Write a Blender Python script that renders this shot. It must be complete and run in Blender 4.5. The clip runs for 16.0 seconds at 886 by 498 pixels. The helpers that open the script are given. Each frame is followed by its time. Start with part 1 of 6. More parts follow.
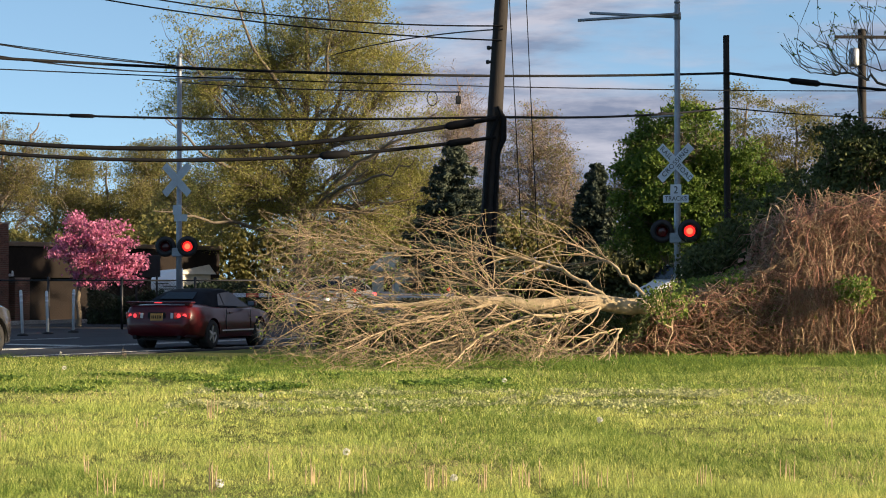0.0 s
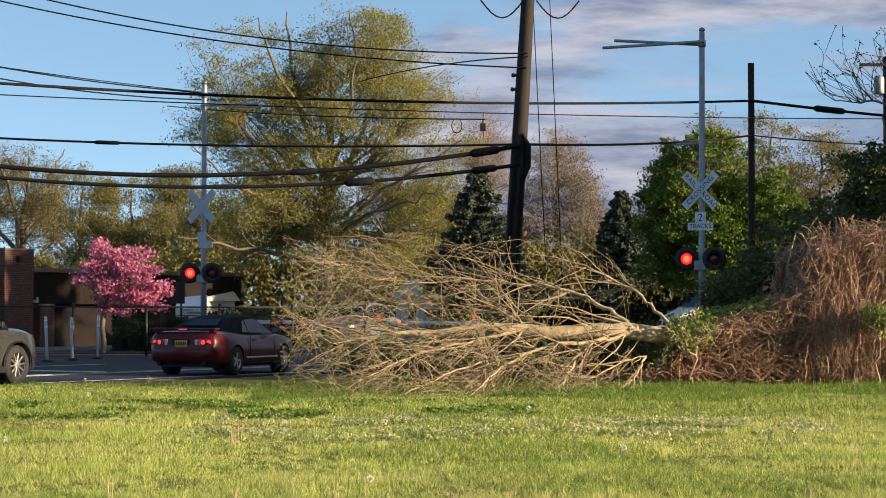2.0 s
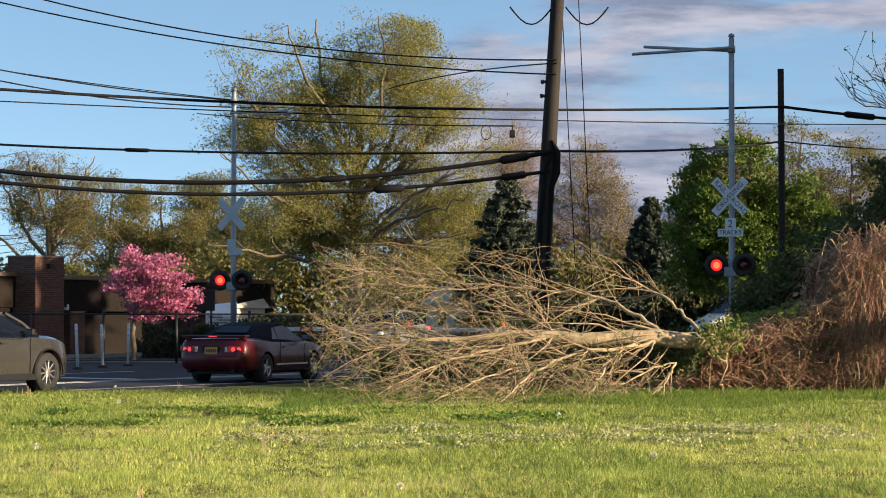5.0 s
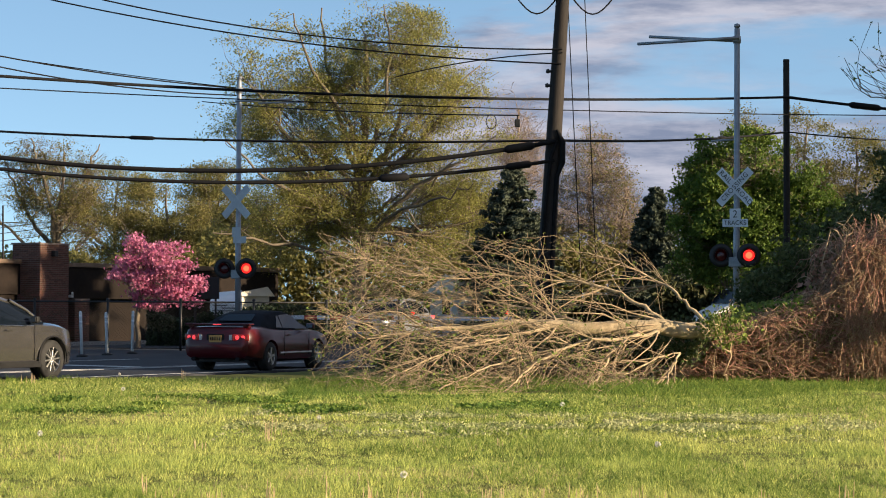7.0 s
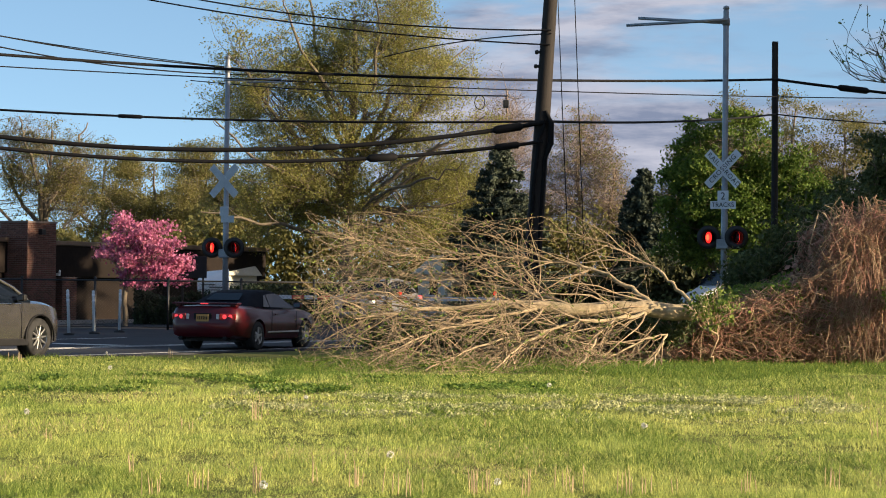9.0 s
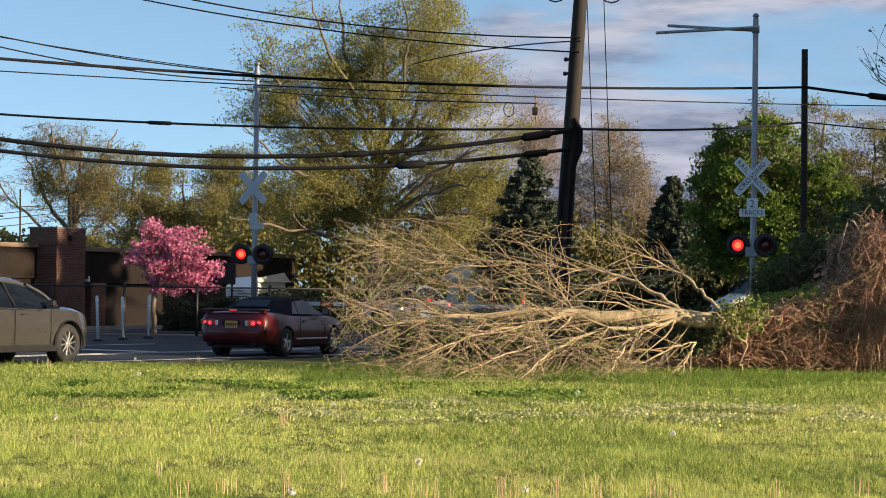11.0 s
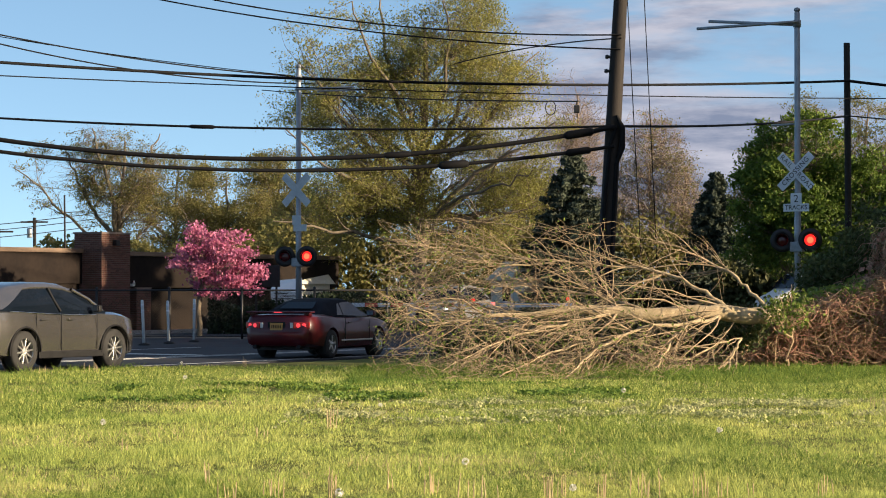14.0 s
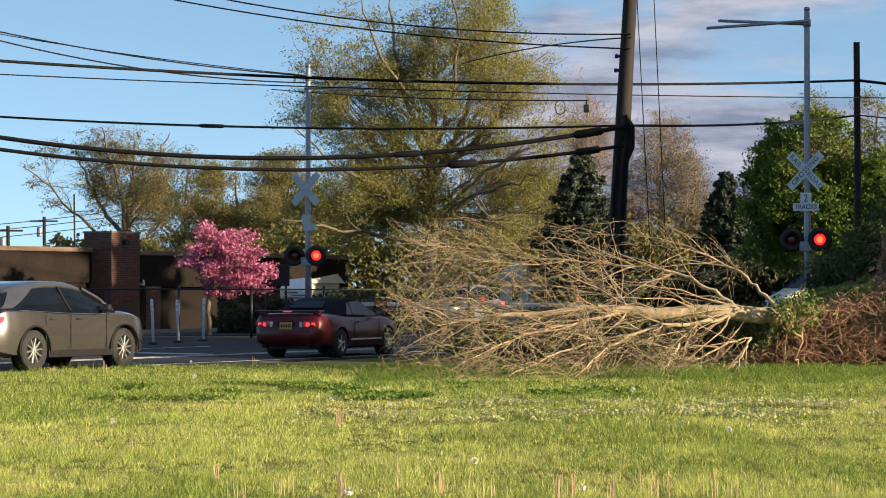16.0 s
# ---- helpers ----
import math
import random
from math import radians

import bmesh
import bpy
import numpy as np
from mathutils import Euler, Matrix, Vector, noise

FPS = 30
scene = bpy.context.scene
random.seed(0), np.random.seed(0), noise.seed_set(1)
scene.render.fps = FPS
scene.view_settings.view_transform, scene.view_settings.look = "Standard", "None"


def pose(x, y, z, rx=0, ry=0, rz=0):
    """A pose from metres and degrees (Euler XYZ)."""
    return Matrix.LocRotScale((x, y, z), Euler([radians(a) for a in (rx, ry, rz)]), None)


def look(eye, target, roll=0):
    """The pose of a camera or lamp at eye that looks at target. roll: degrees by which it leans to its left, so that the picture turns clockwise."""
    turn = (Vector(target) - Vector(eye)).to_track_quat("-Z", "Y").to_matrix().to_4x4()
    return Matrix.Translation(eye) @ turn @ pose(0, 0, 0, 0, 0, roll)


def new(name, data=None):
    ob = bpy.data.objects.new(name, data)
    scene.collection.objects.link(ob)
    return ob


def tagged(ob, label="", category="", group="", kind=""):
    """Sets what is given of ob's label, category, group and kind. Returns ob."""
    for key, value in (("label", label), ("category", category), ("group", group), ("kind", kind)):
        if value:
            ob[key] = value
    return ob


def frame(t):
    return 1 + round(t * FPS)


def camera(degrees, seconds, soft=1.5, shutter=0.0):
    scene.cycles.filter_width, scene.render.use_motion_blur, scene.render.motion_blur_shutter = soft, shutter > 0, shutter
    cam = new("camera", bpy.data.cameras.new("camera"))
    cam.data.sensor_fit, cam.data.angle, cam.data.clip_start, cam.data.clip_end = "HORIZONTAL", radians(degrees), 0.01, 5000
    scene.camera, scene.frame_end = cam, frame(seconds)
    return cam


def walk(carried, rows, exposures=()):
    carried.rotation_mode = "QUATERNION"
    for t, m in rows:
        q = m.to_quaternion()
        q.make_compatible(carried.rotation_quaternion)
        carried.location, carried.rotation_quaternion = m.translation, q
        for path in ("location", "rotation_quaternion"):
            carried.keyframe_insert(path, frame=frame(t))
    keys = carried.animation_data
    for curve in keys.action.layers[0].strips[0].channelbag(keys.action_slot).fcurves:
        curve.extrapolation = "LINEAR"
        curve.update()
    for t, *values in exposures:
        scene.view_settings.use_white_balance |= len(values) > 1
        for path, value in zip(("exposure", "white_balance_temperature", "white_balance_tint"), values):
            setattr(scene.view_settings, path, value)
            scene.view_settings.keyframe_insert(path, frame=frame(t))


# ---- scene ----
cam = camera(21.147, 16.0, 1.0)
EYE = 1.6
ROWS = [
    (0.0, -3.09, 0.699, -0.021),
    (0.5, -3.154, 0.884, -0.067),
    (1.0, -2.814, 1.181, -0.155),
    (1.5, -2.684, 1.297, -0.2),
    (2.0, -2.506, 1.354, -0.142),
    (2.5, -2.336, 1.453, -0.15),
    (3.0, -2.251, 1.469, -0.107),
    (3.5, -2.173, 1.437, 0.011),
    (4.0, -2.071, 1.59, 0.11),
    (4.5, -1.892, 1.571, 0.065),
    (7.0, -1.685, 1.252, -0.306),
    (7.5, -1.654, 1.244, -0.385),
    (8.0, -1.881, 1.118, -0.438),
    (8.5, -2.104, 0.794, -0.548),
    (9.0, -1.986, 0.781, -0.623),
    (11.5, -1.179, 0.963, -0.854),
    (12.0, -1.161, 0.838, -0.972),
    (12.5, -1.153, 0.838, -0.856),
    (13.0, -0.9, 0.909, -0.431),
    (13.5, -0.306, 0.902, -0.063),
    (14.0, -0.227, 0.931, 0.037),
    (14.5, -0.328, 0.897, 0.04),
    (15.0, -0.371, 0.849, 0.035),
    (15.5, -0.21, 0.814, -0.055),
    (16.0, -0.0, 0.914, 0.0),
]
walk(cam, [(t, pose(0, 0, EYE, 90 + pitch, roll, yaw)) for t, yaw, pitch, roll in ROWS])


def bearing(right, up, d):
    """A place d metres ahead of the eye, by its bearing (1/4200 rad to the right of straight ahead, and above eye level)."""
    return Vector((right * d / 4200, d, EYE + up * d / 4200))


# ---- light ----
SUN_AZ, SUN_EL = 110.0, 12.0      # degrees clockwise from straight ahead; above the horizon
to_sun = Vector((math.sin(radians(SUN_AZ)) * math.cos(radians(SUN_EL)), math.cos(radians(SUN_AZ)) * math.cos(radians(SUN_EL)), math.sin(radians(SUN_EL))))
sun = new("sun", bpy.data.lights.new("sun", "SUN"))
sun.data.energy, sun.data.angle, sun.data.color = 5.0, radians(0.6), (1.0, 0.80, 0.55)
sun.matrix_world = look((0, 0, 40), Vector((0, 0, 40)) - to_sun)
scene.view_settings.exposure = 1.2

world = bpy.data.worlds.new("sky")
scene.world = world
world.use_nodes = True
wn, wl = world.node_tree.nodes, world.node_tree.links
wn.clear()


def wnode(kind, **values):
    n = wn.new(kind)
    for k, v in values.items():
        n.inputs[k.replace("_", " ")].default_value = v
    return n


w_coord = wn.new("ShaderNodeTexCoord")
# the air close over the horizon is clear: look the sky colour up higher than the bare direction
w_lift = wn.new("ShaderNodeVectorMath")
w_lift.operation = "MULTIPLY_ADD"
w_lift.inputs[1].default_value, w_lift.inputs[2].default_value = (1, 1, 1.8), (0, 0, 0.15)
w_norm = wn.new("ShaderNodeVectorMath")
w_norm.operation = "NORMALIZE"
w_sky = wn.new("ShaderNodeTexSky")
w_sky.sky_type, w_sky.sun_disc = "NISHITA", False
w_sky.sun_elevation, w_sky.sun_rotation = radians(SUN_EL), radians(SUN_AZ)
w_sky.air_density, w_sky.dust_density, w_sky.ozone_density = 1.0, 0.6, 2.6
wl.new(w_coord.outputs["Generated"], w_lift.inputs[0])
wl.new(w_lift.outputs[0], w_norm.inputs[0])
wl.new(w_norm.outputs[0], w_sky.inputs[0])
# clouds: long flat banks, denser to the right of the road
w_map = wn.new("ShaderNodeMapping")
w_map.inputs["Scale"].default_value = (5.0, 5.0, 26.0)
w_map.inputs["Location"].default_value = (3.1, 0.4, 1.7)
w_noise = wnode("ShaderNodeTexNoise", Scale=1.0, Detail=7.0, Roughness=0.55, Distortion=0.3)
w_small = wnode("ShaderNodeTexNoise", Scale=2.6, Detail=6.0, Roughness=0.6)
w_sep = wn.new("ShaderNodeSeparateXYZ")
wl.new(w_coord.outputs["Generated"], w_map.inputs[0])
wl.new(w_map.outputs[0], w_noise.inputs["Vector"])
wl.new(w_map.outputs[0], w_small.inputs["Vector"])
wl.new(w_coord.outputs["Generated"], w_sep.inputs[0])
w_side = wn.new("ShaderNodeMapRange")
w_side.inputs["From Min"].default_value, w_side.inputs["From Max"].default_value = -0.12, 0.10
w_side.inputs["To Min"].default_value, w_side.inputs["To Max"].default_value = -0.16, 0.15
wl.new(w_sep.outputs["X"], w_side.inputs["Value"])
w_add = wn.new("ShaderNodeMath")
w_add.operation = "ADD"
wl.new(w_noise.outputs["Fac"], w_add.inputs[0])
wl.new(w_side.outputs[0], w_add.inputs[1])
w_cover = wn.new("ShaderNodeMapRange")
w_cover.interpolation_type = "SMOOTHSTEP"
w_cover.inputs["From Min"].default_value, w_cover.inputs["From Max"].default_value = 0.50, 0.64
wl.new(w_add.outputs[0], w_cover.inputs["Value"])
w_tone = wn.new("ShaderNodeValToRGB")
w_tone.color_ramp.elements[0].position, w_tone.color_ramp.elements[0].color = 0.42, (1.35, 1.6, 2.3, 1)
w_tone.color_ramp.elements[1].position, w_tone.color_ramp.elements[1].color = 0.62, (3.1, 3.15, 3.7, 1)
wl.new(w_small.outputs["Fac"], w_tone.inputs[0])
w_mix = wn.new("ShaderNodeMix")
w_mix.data_type = "RGBA"
wl.new(w_cover.outputs[0], w_mix.inputs["Factor"])
w_gain = wn.new("ShaderNodeVectorMath")
w_gain.operation = "MULTIPLY"
w_gain.inputs[1].default_value = (1.75, 1.65, 1.5)
wl.new(w_sky.outputs[0], w_gain.inputs[0])
wl.new(w_gain.outputs[0], w_mix.inputs["A"])
wl.new(w_tone.outputs[0], w_mix.inputs["B"])
w_bg = wnode("ShaderNodeBackground", Strength=0.08)
w_out = wn.new("ShaderNodeOutputWorld")
wl.new(w_mix.outputs["Result"], w_bg.inputs["Color"])
wl.new(w_bg.outputs[0], w_out.inputs[0])

# ---- materials ----
def material(name, a, b, scale=8.0, rough=0.8, metal=0.0, bump=0.0, fine=0.0, spot=None, random_tint=0.0, island=0.0, spec=0.5, through_light=0.0, coat=0.0, stretch=(1, 1, 1), rough_var=0.0):
    """A surface whose colour wanders between a and b at two scales, with relief; spot: (colour, amount) of stains."""
    m = bpy.data.materials.new(name)
    m.use_nodes = True
    n, l = m.node_tree.nodes, m.node_tree.links
    bsdf = n["Principled BSDF"]
    bsdf.inputs["Roughness"].default_value = rough
    bsdf.inputs["Metallic"].default_value = metal
    bsdf.inputs["Specular IOR Level"].default_value = spec
    bsdf.inputs["Coat Weight"].default_value = coat
    co = n.new("ShaderNodeTexCoord")
    mp = n.new("ShaderNodeMapping")
    mp.inputs["Scale"].default_value = stretch
    l.new(co.outputs["Object"], mp.inputs[0])
    big, small = n.new("ShaderNodeTexNoise"), n.new("ShaderNodeTexNoise")
    big.inputs["Scale"].default_value, big.inputs["Detail"].default_value = scale, 4
    small.inputs["Scale"].default_value, small.inputs["Detail"].default_value = scale * 9, 3
    for t in (big, small):
        l.new(mp.outputs[0], t.inputs["Vector"])
    mid = n.new("ShaderNodeMix")
    mid.data_type = "FLOAT"
    mid.inputs["Factor"].default_value = 0.4
    l.new(big.outputs["Fac"], mid.inputs["A"])
    l.new(small.outputs["Fac"], mid.inputs["B"])
    ramp = n.new("ShaderNodeValToRGB")
    e = ramp.color_ramp.elements
    e[0].position, e[0].color, e[1].position, e[1].color = 0.35, (*a, 1), 0.65, (*b, 1)
    l.new(mid.outputs["Result"], ramp.inputs[0])
    colour = ramp.outputs["Color"]
    if spot:
        st = n.new("ShaderNodeTexNoise")
        st.inputs["Scale"].default_value, st.inputs["Detail"].default_value = scale * 0.37, 5
        l.new(mp.outputs[0], st.inputs["Vector"])
        sr = n.new("ShaderNodeMapRange")
        sr.inputs["From Min"].default_value, sr.inputs["From Max"].default_value = 0.5, 0.72
        sr.inputs["To Max"].default_value = spot[1]
        l.new(st.outputs["Fac"], sr.inputs["Value"])
        mx = n.new("ShaderNodeMix")
        mx.data_type = "RGBA"
        l.new(sr.outputs[0], mx.inputs["Factor"])
        l.new(colour, mx.inputs["A"])
        mx.inputs["B"].default_value = (*spot[0], 1)
        colour = mx.outputs["Result"]
    for amount, source in ((random_tint, "object"), (island, "island")):
        if amount:
            src = n.new("ShaderNodeObjectInfo" if source == "object" else "ShaderNodeNewGeometry")
            mr = n.new("ShaderNodeMapRange")
            mr.inputs["To Min"].default_value, mr.inputs["To Max"].default_value = 1 - amount, 1 + amount
            l.new(src.outputs["Random" if source == "object" else "Random Per Island"], mr.inputs["Value"])
            hs = n.new("ShaderNodeHueSaturation")
            l.new(mr.outputs[0], hs.inputs["Value"])
            l.new(colour, hs.inputs["Color"])
            if source == "island":
                hr = n.new("ShaderNodeMapRange")
                hr.inputs["To Min"].default_value, hr.inputs["To Max"].default_value = 0.5 + amount * 0.05, 0.5 - amount * 0.05
                l.new(src.outputs["Random Per Island"], hr.inputs["Value"])
                l.new(hr.outputs[0], hs.inputs["Hue"])
            colour = hs.outputs["Color"]
    l.new(colour, bsdf.inputs["Base Color"])
    if rough_var:
        rv = n.new("ShaderNodeMapRange")
        rv.inputs["To Min"].default_value, rv.inputs["To Max"].default_value = rough - rough_var, rough + rough_var
        l.new(big.outputs["Fac"], rv.inputs["Value"])
        l.new(rv.outputs[0], bsdf.inputs["Roughness"])
    if bump:
        bp = n.new("ShaderNodeBump")
        bp.inputs["Strength"].default_value = bump
        bp.inputs["Distance"].default_value = fine or 0.01
        l.new(mid.outputs["Result"], bp.inputs["Height"])
        l.new(bp.outputs[0], bsdf.inputs["Normal"])
    if through_light:
        tr = n.new("ShaderNodeBsdfTranslucent")
        ms = n.new("ShaderNodeMixShader")
        ms.inputs[0].default_value = through_light
        l.new(colour, tr.inputs["Color"])
        l.new(bsdf.outputs[0], ms.inputs[1])
        l.new(tr.outputs[0], ms.inputs[2])
        l.new(ms.outputs[0], n["Material Output"].inputs["Surface"])
    return m


def glow(name, colour, strength):
    m = bpy.data.materials.new(name)
    m.use_nodes = True
    b = m.node_tree.nodes["Principled BSDF"]
    b.inputs["Base Color"].default_value = (*colour, 1)
    b.inputs["Emission Color"].default_value = (*colour, 1)
    b.inputs["Emission Strength"].default_value = strength
    return m


def leaf(name, a, b, scale=0.6, t=0.35, vary=0.35, stretch=(1, 1, 1)):
    return material(name, a, b, scale, 0.65, island=vary, spec=0.25, through_light=t, stretch=stretch)


M_SOIL = material("lawn_soil", (0.09, 0.105, 0.028), (0.17, 0.17, 0.055), 0.35, 1.0, bump=0.6, fine=0.03, spec=0.05, spot=((0.22, 0.20, 0.07), 0.6))
M_GRASS = leaf("grass_blade", (0.30, 0.40, 0.085), (0.54, 0.56, 0.17), 0.5, 0.4, 0.55, (0.3, 1, 1))
M_LUSH = leaf("lush_grass", (0.10, 0.18, 0.03), (0.20, 0.28, 0.05), 0.5, 0.4, 0.5)
M_STRAW = leaf("dry_stalk", (0.48, 0.36, 0.20), (0.62, 0.48, 0.30), 2.0, 0.2)
M_WEED = leaf("weed_leaf", (0.29, 0.33, 0.12), (0.50, 0.49, 0.25), 1.0, 0.3)
M_PUFF = material("seed_head", (0.6, 0.58, 0.5), (0.75, 0.72, 0.66), 40, 0.9)
M_ASPHALT = material("asphalt", (0.032, 0.034, 0.039), (0.056, 0.058, 0.063), 1.2, 0.85, bump=0.3, fine=0.004, spec=0.15, spot=((0.03, 0.03, 0.033), 0.7), rough_var=0.1)
M_PAINT_ROAD = material("road_paint", (0.42, 0.42, 0.40), (0.62, 0.61, 0.57), 3.0, 0.8, spot=((0.12, 0.12, 0.12), 0.7))
M_CONCRETE = material("concrete", (0.26, 0.25, 0.23), (0.38, 0.36, 0.33), 2.0, 0.9, bump=0.3, fine=0.005, spot=((0.15, 0.15, 0.14), 0.5))
M_BRICK = material("brick", (0.085, 0.037, 0.026), (0.15, 0.066, 0.044), 2.0, 0.85, bump=0.4, fine=0.004, island=0.3)
M_BRICK_ONE = material("single_brick", (0.085, 0.037, 0.026), (0.15, 0.066, 0.044), 2.0, 0.85, bump=0.4, fine=0.004, random_tint=0.35)
M_MORTAR = material("mortar", (0.15, 0.115, 0.098), (0.21, 0.165, 0.14), 6.0, 0.95, bump=0.3, fine=0.003)
# brown panels taken down to near-black: the building's shade is in the colour
M_PANEL = material("shaded_brown_panel", (0.013, 0.010, 0.009), (0.022, 0.016, 0.013), 0.8, 0.8, spec=0.1, spot=((0.010, 0.008, 0.007), 0.6))
M_COPING = material("tan_coping", (0.13, 0.085, 0.055), (0.19, 0.125, 0.08), 1.5, 0.6)
M_DARK = material("dark_paint", (0.012, 0.012, 0.013), (0.022, 0.021, 0.021), 5, 0.6)
M_GALV = material("galvanised_steel", (0.22, 0.24, 0.27), (0.34, 0.36, 0.39), 5, 0.5, metal=0.5, spot=((0.24, 0.24, 0.24), 0.6), rough_var=0.12)
M_SIGN = material("sign_sheeting", (0.60, 0.64, 0.70), (0.70, 0.73, 0.78), 3, 0.5, spot=((0.42, 0.44, 0.47), 0.4))
M_SIGN_BACK = material("sign_back", (0.40, 0.43, 0.46), (0.52, 0.55, 0.58), 3, 0.6, metal=0.3)
M_BLACK = material("black_paint", (0.008, 0.008, 0.008), (0.015, 0.015, 0.016), 6, 0.55)
M_WIRE = material("cable_sheath", (0.004, 0.004, 0.005), (0.009, 0.009, 0.010), 10, 0.8, spec=0.2)
M_POLE = material("creosoted_wood", (0.008, 0.0066, 0.006), (0.022, 0.016, 0.013), 3.0, 0.85, bump=0.8, fine=0.01, stretch=(6, 6, 0.5), spot=((0.032, 0.023, 0.018), 0.5))
M_BARK = material("bark", (0.10, 0.080, 0.055), (0.21, 0.165, 0.115), 3.0, 0.9, bump=0.8, fine=0.02, stretch=(3, 3, 0.6))
M_BARE = material("bare_twigs", (0.17, 0.125, 0.095), (0.28, 0.21, 0.16), 2.0, 0.9)
M_FALLEN = material("pale_bark", (0.26, 0.195, 0.11), (0.54, 0.42, 0.255), 9.0, 0.9, bump=1.0, fine=0.03, spot=((0.20, 0.17, 0.08), 0.75), island=0.15)
M_TWIG = material("pale_twigs", (0.20, 0.145, 0.085), (0.40, 0.30, 0.18), 3.0, 0.85, island=0.3)
M_VINE = material("dead_vines", (0.22, 0.115, 0.072), (0.40, 0.235, 0.15), 1.2, 0.85, island=0.5)
M_CANE = material("tan_canes", (0.34, 0.24, 0.14), (0.52, 0.38, 0.23), 1.2, 0.85, island=0.4)
M_IVY = leaf("ivy_leaves", (0.05, 0.07, 0.025), (0.11, 0.13, 0.045), 0.8, 0.25)
M_OLIVE = leaf("spring_leaves", (0.21, 0.215, 0.065), (0.36, 0.335, 0.10), 0.25, 0.55, 0.25)
M_OLIVE_FAR = leaf("far_spring_leaves", (0.16, 0.155, 0.052), (0.26, 0.23, 0.08), 0.15, 0.5, 0.25)
M_MAPLE = leaf("maple_leaves", (0.066, 0.118, 0.020), (0.150, 0.215, 0.035), 0.3, 0.38)
M_SPRUCE = leaf("spruce_needles", (0.036, 0.052, 0.037), (0.082, 0.098, 0.062), 0.8, 0.12)
M_BLOSSOM = leaf("pink_blossom", (0.43, 0.10, 0.205), (0.66, 0.28, 0.40), 0.9, 0.35, 0.25)
M_BUSHLEAF = leaf("bush_leaves", (0.10, 0.17, 0.03), (0.24, 0.30, 0.06), 0.8, 0.4)
# near-black greens: shade behind the fence is put into the leaf colour
M_HEDGE = leaf("shaded_hedge_leaves", (0.014, 0.028, 0.012), (0.035, 0.055, 0.02), 0.8, 0.15)
M_UNDER = leaf("undergrowth_leaves", (0.05, 0.058, 0.024), (0.11, 0.11, 0.042), 0.5, 0.3)
M_RED_CAR = material("dark_red_car_paint", (0.055, 0.003, 0.006), (0.066, 0.004, 0.008), 1.0, 0.3, metal=0.0, coat=0.3, spec=0.3)
M_SUV = material("bronze_grey_car_paint", (0.185, 0.178, 0.172), (0.21, 0.20, 0.195), 1.0, 0.24, metal=0.85, coat=0.8)
M_CLOTH = material("black_soft_top", (0.007, 0.009, 0.014), (0.012, 0.014, 0.020), 9, 0.9, spec=0.15)
M_RUBBER = material("tyre_rubber", (0.014, 0.014, 0.014), (0.026, 0.025, 0.024), 8, 0.85)
M_ALLOY = material("alloy", (0.50, 0.49, 0.48), (0.62, 0.61, 0.60), 4, 0.3, metal=0.9)
M_PLASTIC = material("black_plastic", (0.006, 0.006, 0.007), (0.012, 0.012, 0.013), 5, 0.6, spec=0.2)
M_CHROME = material("chrome", (0.7, 0.7, 0.7), (0.8, 0.8, 0.8), 4, 0.12, metal=1.0)
M_WINDOW = material("tinted_glass", (0.004, 0.007, 0.012), (0.007, 0.010, 0.016), 2, 0.05, spec=0.12)
M_TAIL = glow("tail_light_lit", (0.95, 0.05, 0.06), 0.45)
M_TAIL_DULL = material("tail_light_lens", (0.30, 0.012, 0.015), (0.36, 0.02, 0.02), 5, 0.15, coat=0.6)
M_CLEARLENS = material("clear_lens", (0.5, 0.5, 0.5), (0.62, 0.6, 0.6), 5, 0.15, coat=0.6)
M_PLATE = material("plate", (0.42, 0.22, 0.05), (0.50, 0.27, 0.07), 3, 0.5)
M_WHITE = material("white_paint", (0.70, 0.71, 0.72), (0.80, 0.80, 0.80), 2.5, 0.5, spot=((0.5, 0.5, 0.5), 0.4))
M_POST = material("white_plastic_post", (0.52, 0.57, 0.60), (0.66, 0.69, 0.70), 4, 0.6, spot=((0.35, 0.36, 0.36), 0.6))
M_RED_BAND = material("red_band", (0.42, 0.03, 0.03), (0.5, 0.05, 0.04), 4, 0.5)
M_LAMP_ON = glow("lit_red_lens", (1.0, 0.022, 0.018), 0.75)
M_LAMP_CORE = glow("lit_bulb", (1.0, 0.11, 0.045), 1.05)
M_LAMP_OFF = material("unlit_red_lens", (0.07, 0.006, 0.008), (0.10, 0.010, 0.012), 20, 0.25, coat=0.3)
M_ROOF = material("grey_shingles", (0.12, 0.12, 0.12), (0.2, 0.195, 0.19), 3, 0.9)
M_SIDING = material("cream_siding", (0.60, 0.55, 0.43), (0.70, 0.64, 0.52), 2, 0.7)

# ---- building tools ----
def mesh_of(name, verts, faces, smooth=False):
    me = bpy.data.meshes.new(name)
    if isinstance(verts, np.ndarray) and isinstance(faces, np.ndarray):
        n, k = faces.shape
        me.vertices.add(len(verts))
        me.vertices.foreach_set("co", verts.astype(np.float32).ravel())
        me.loops.add(n * k)
        me.loops.foreach_set("vertex_index", faces.astype(np.int32).ravel())
        me.polygons.add(n)
        me.polygons.foreach_set("loop_start", np.arange(0, n * k, k, dtype=np.int32))
        me.polygons.foreach_set("use_smooth", np.full(n, smooth))
        me.update(calc_edges=True)
        return me
    me.from_pydata([tuple(v) for v in verts] if not isinstance(verts, np.ndarray) else verts.tolist(), [], faces if isinstance(faces, list) else faces.tolist())
    if smooth:
        me.polygons.foreach_set("use_smooth", [True] * len(me.polygons))
    me.update()
    return me


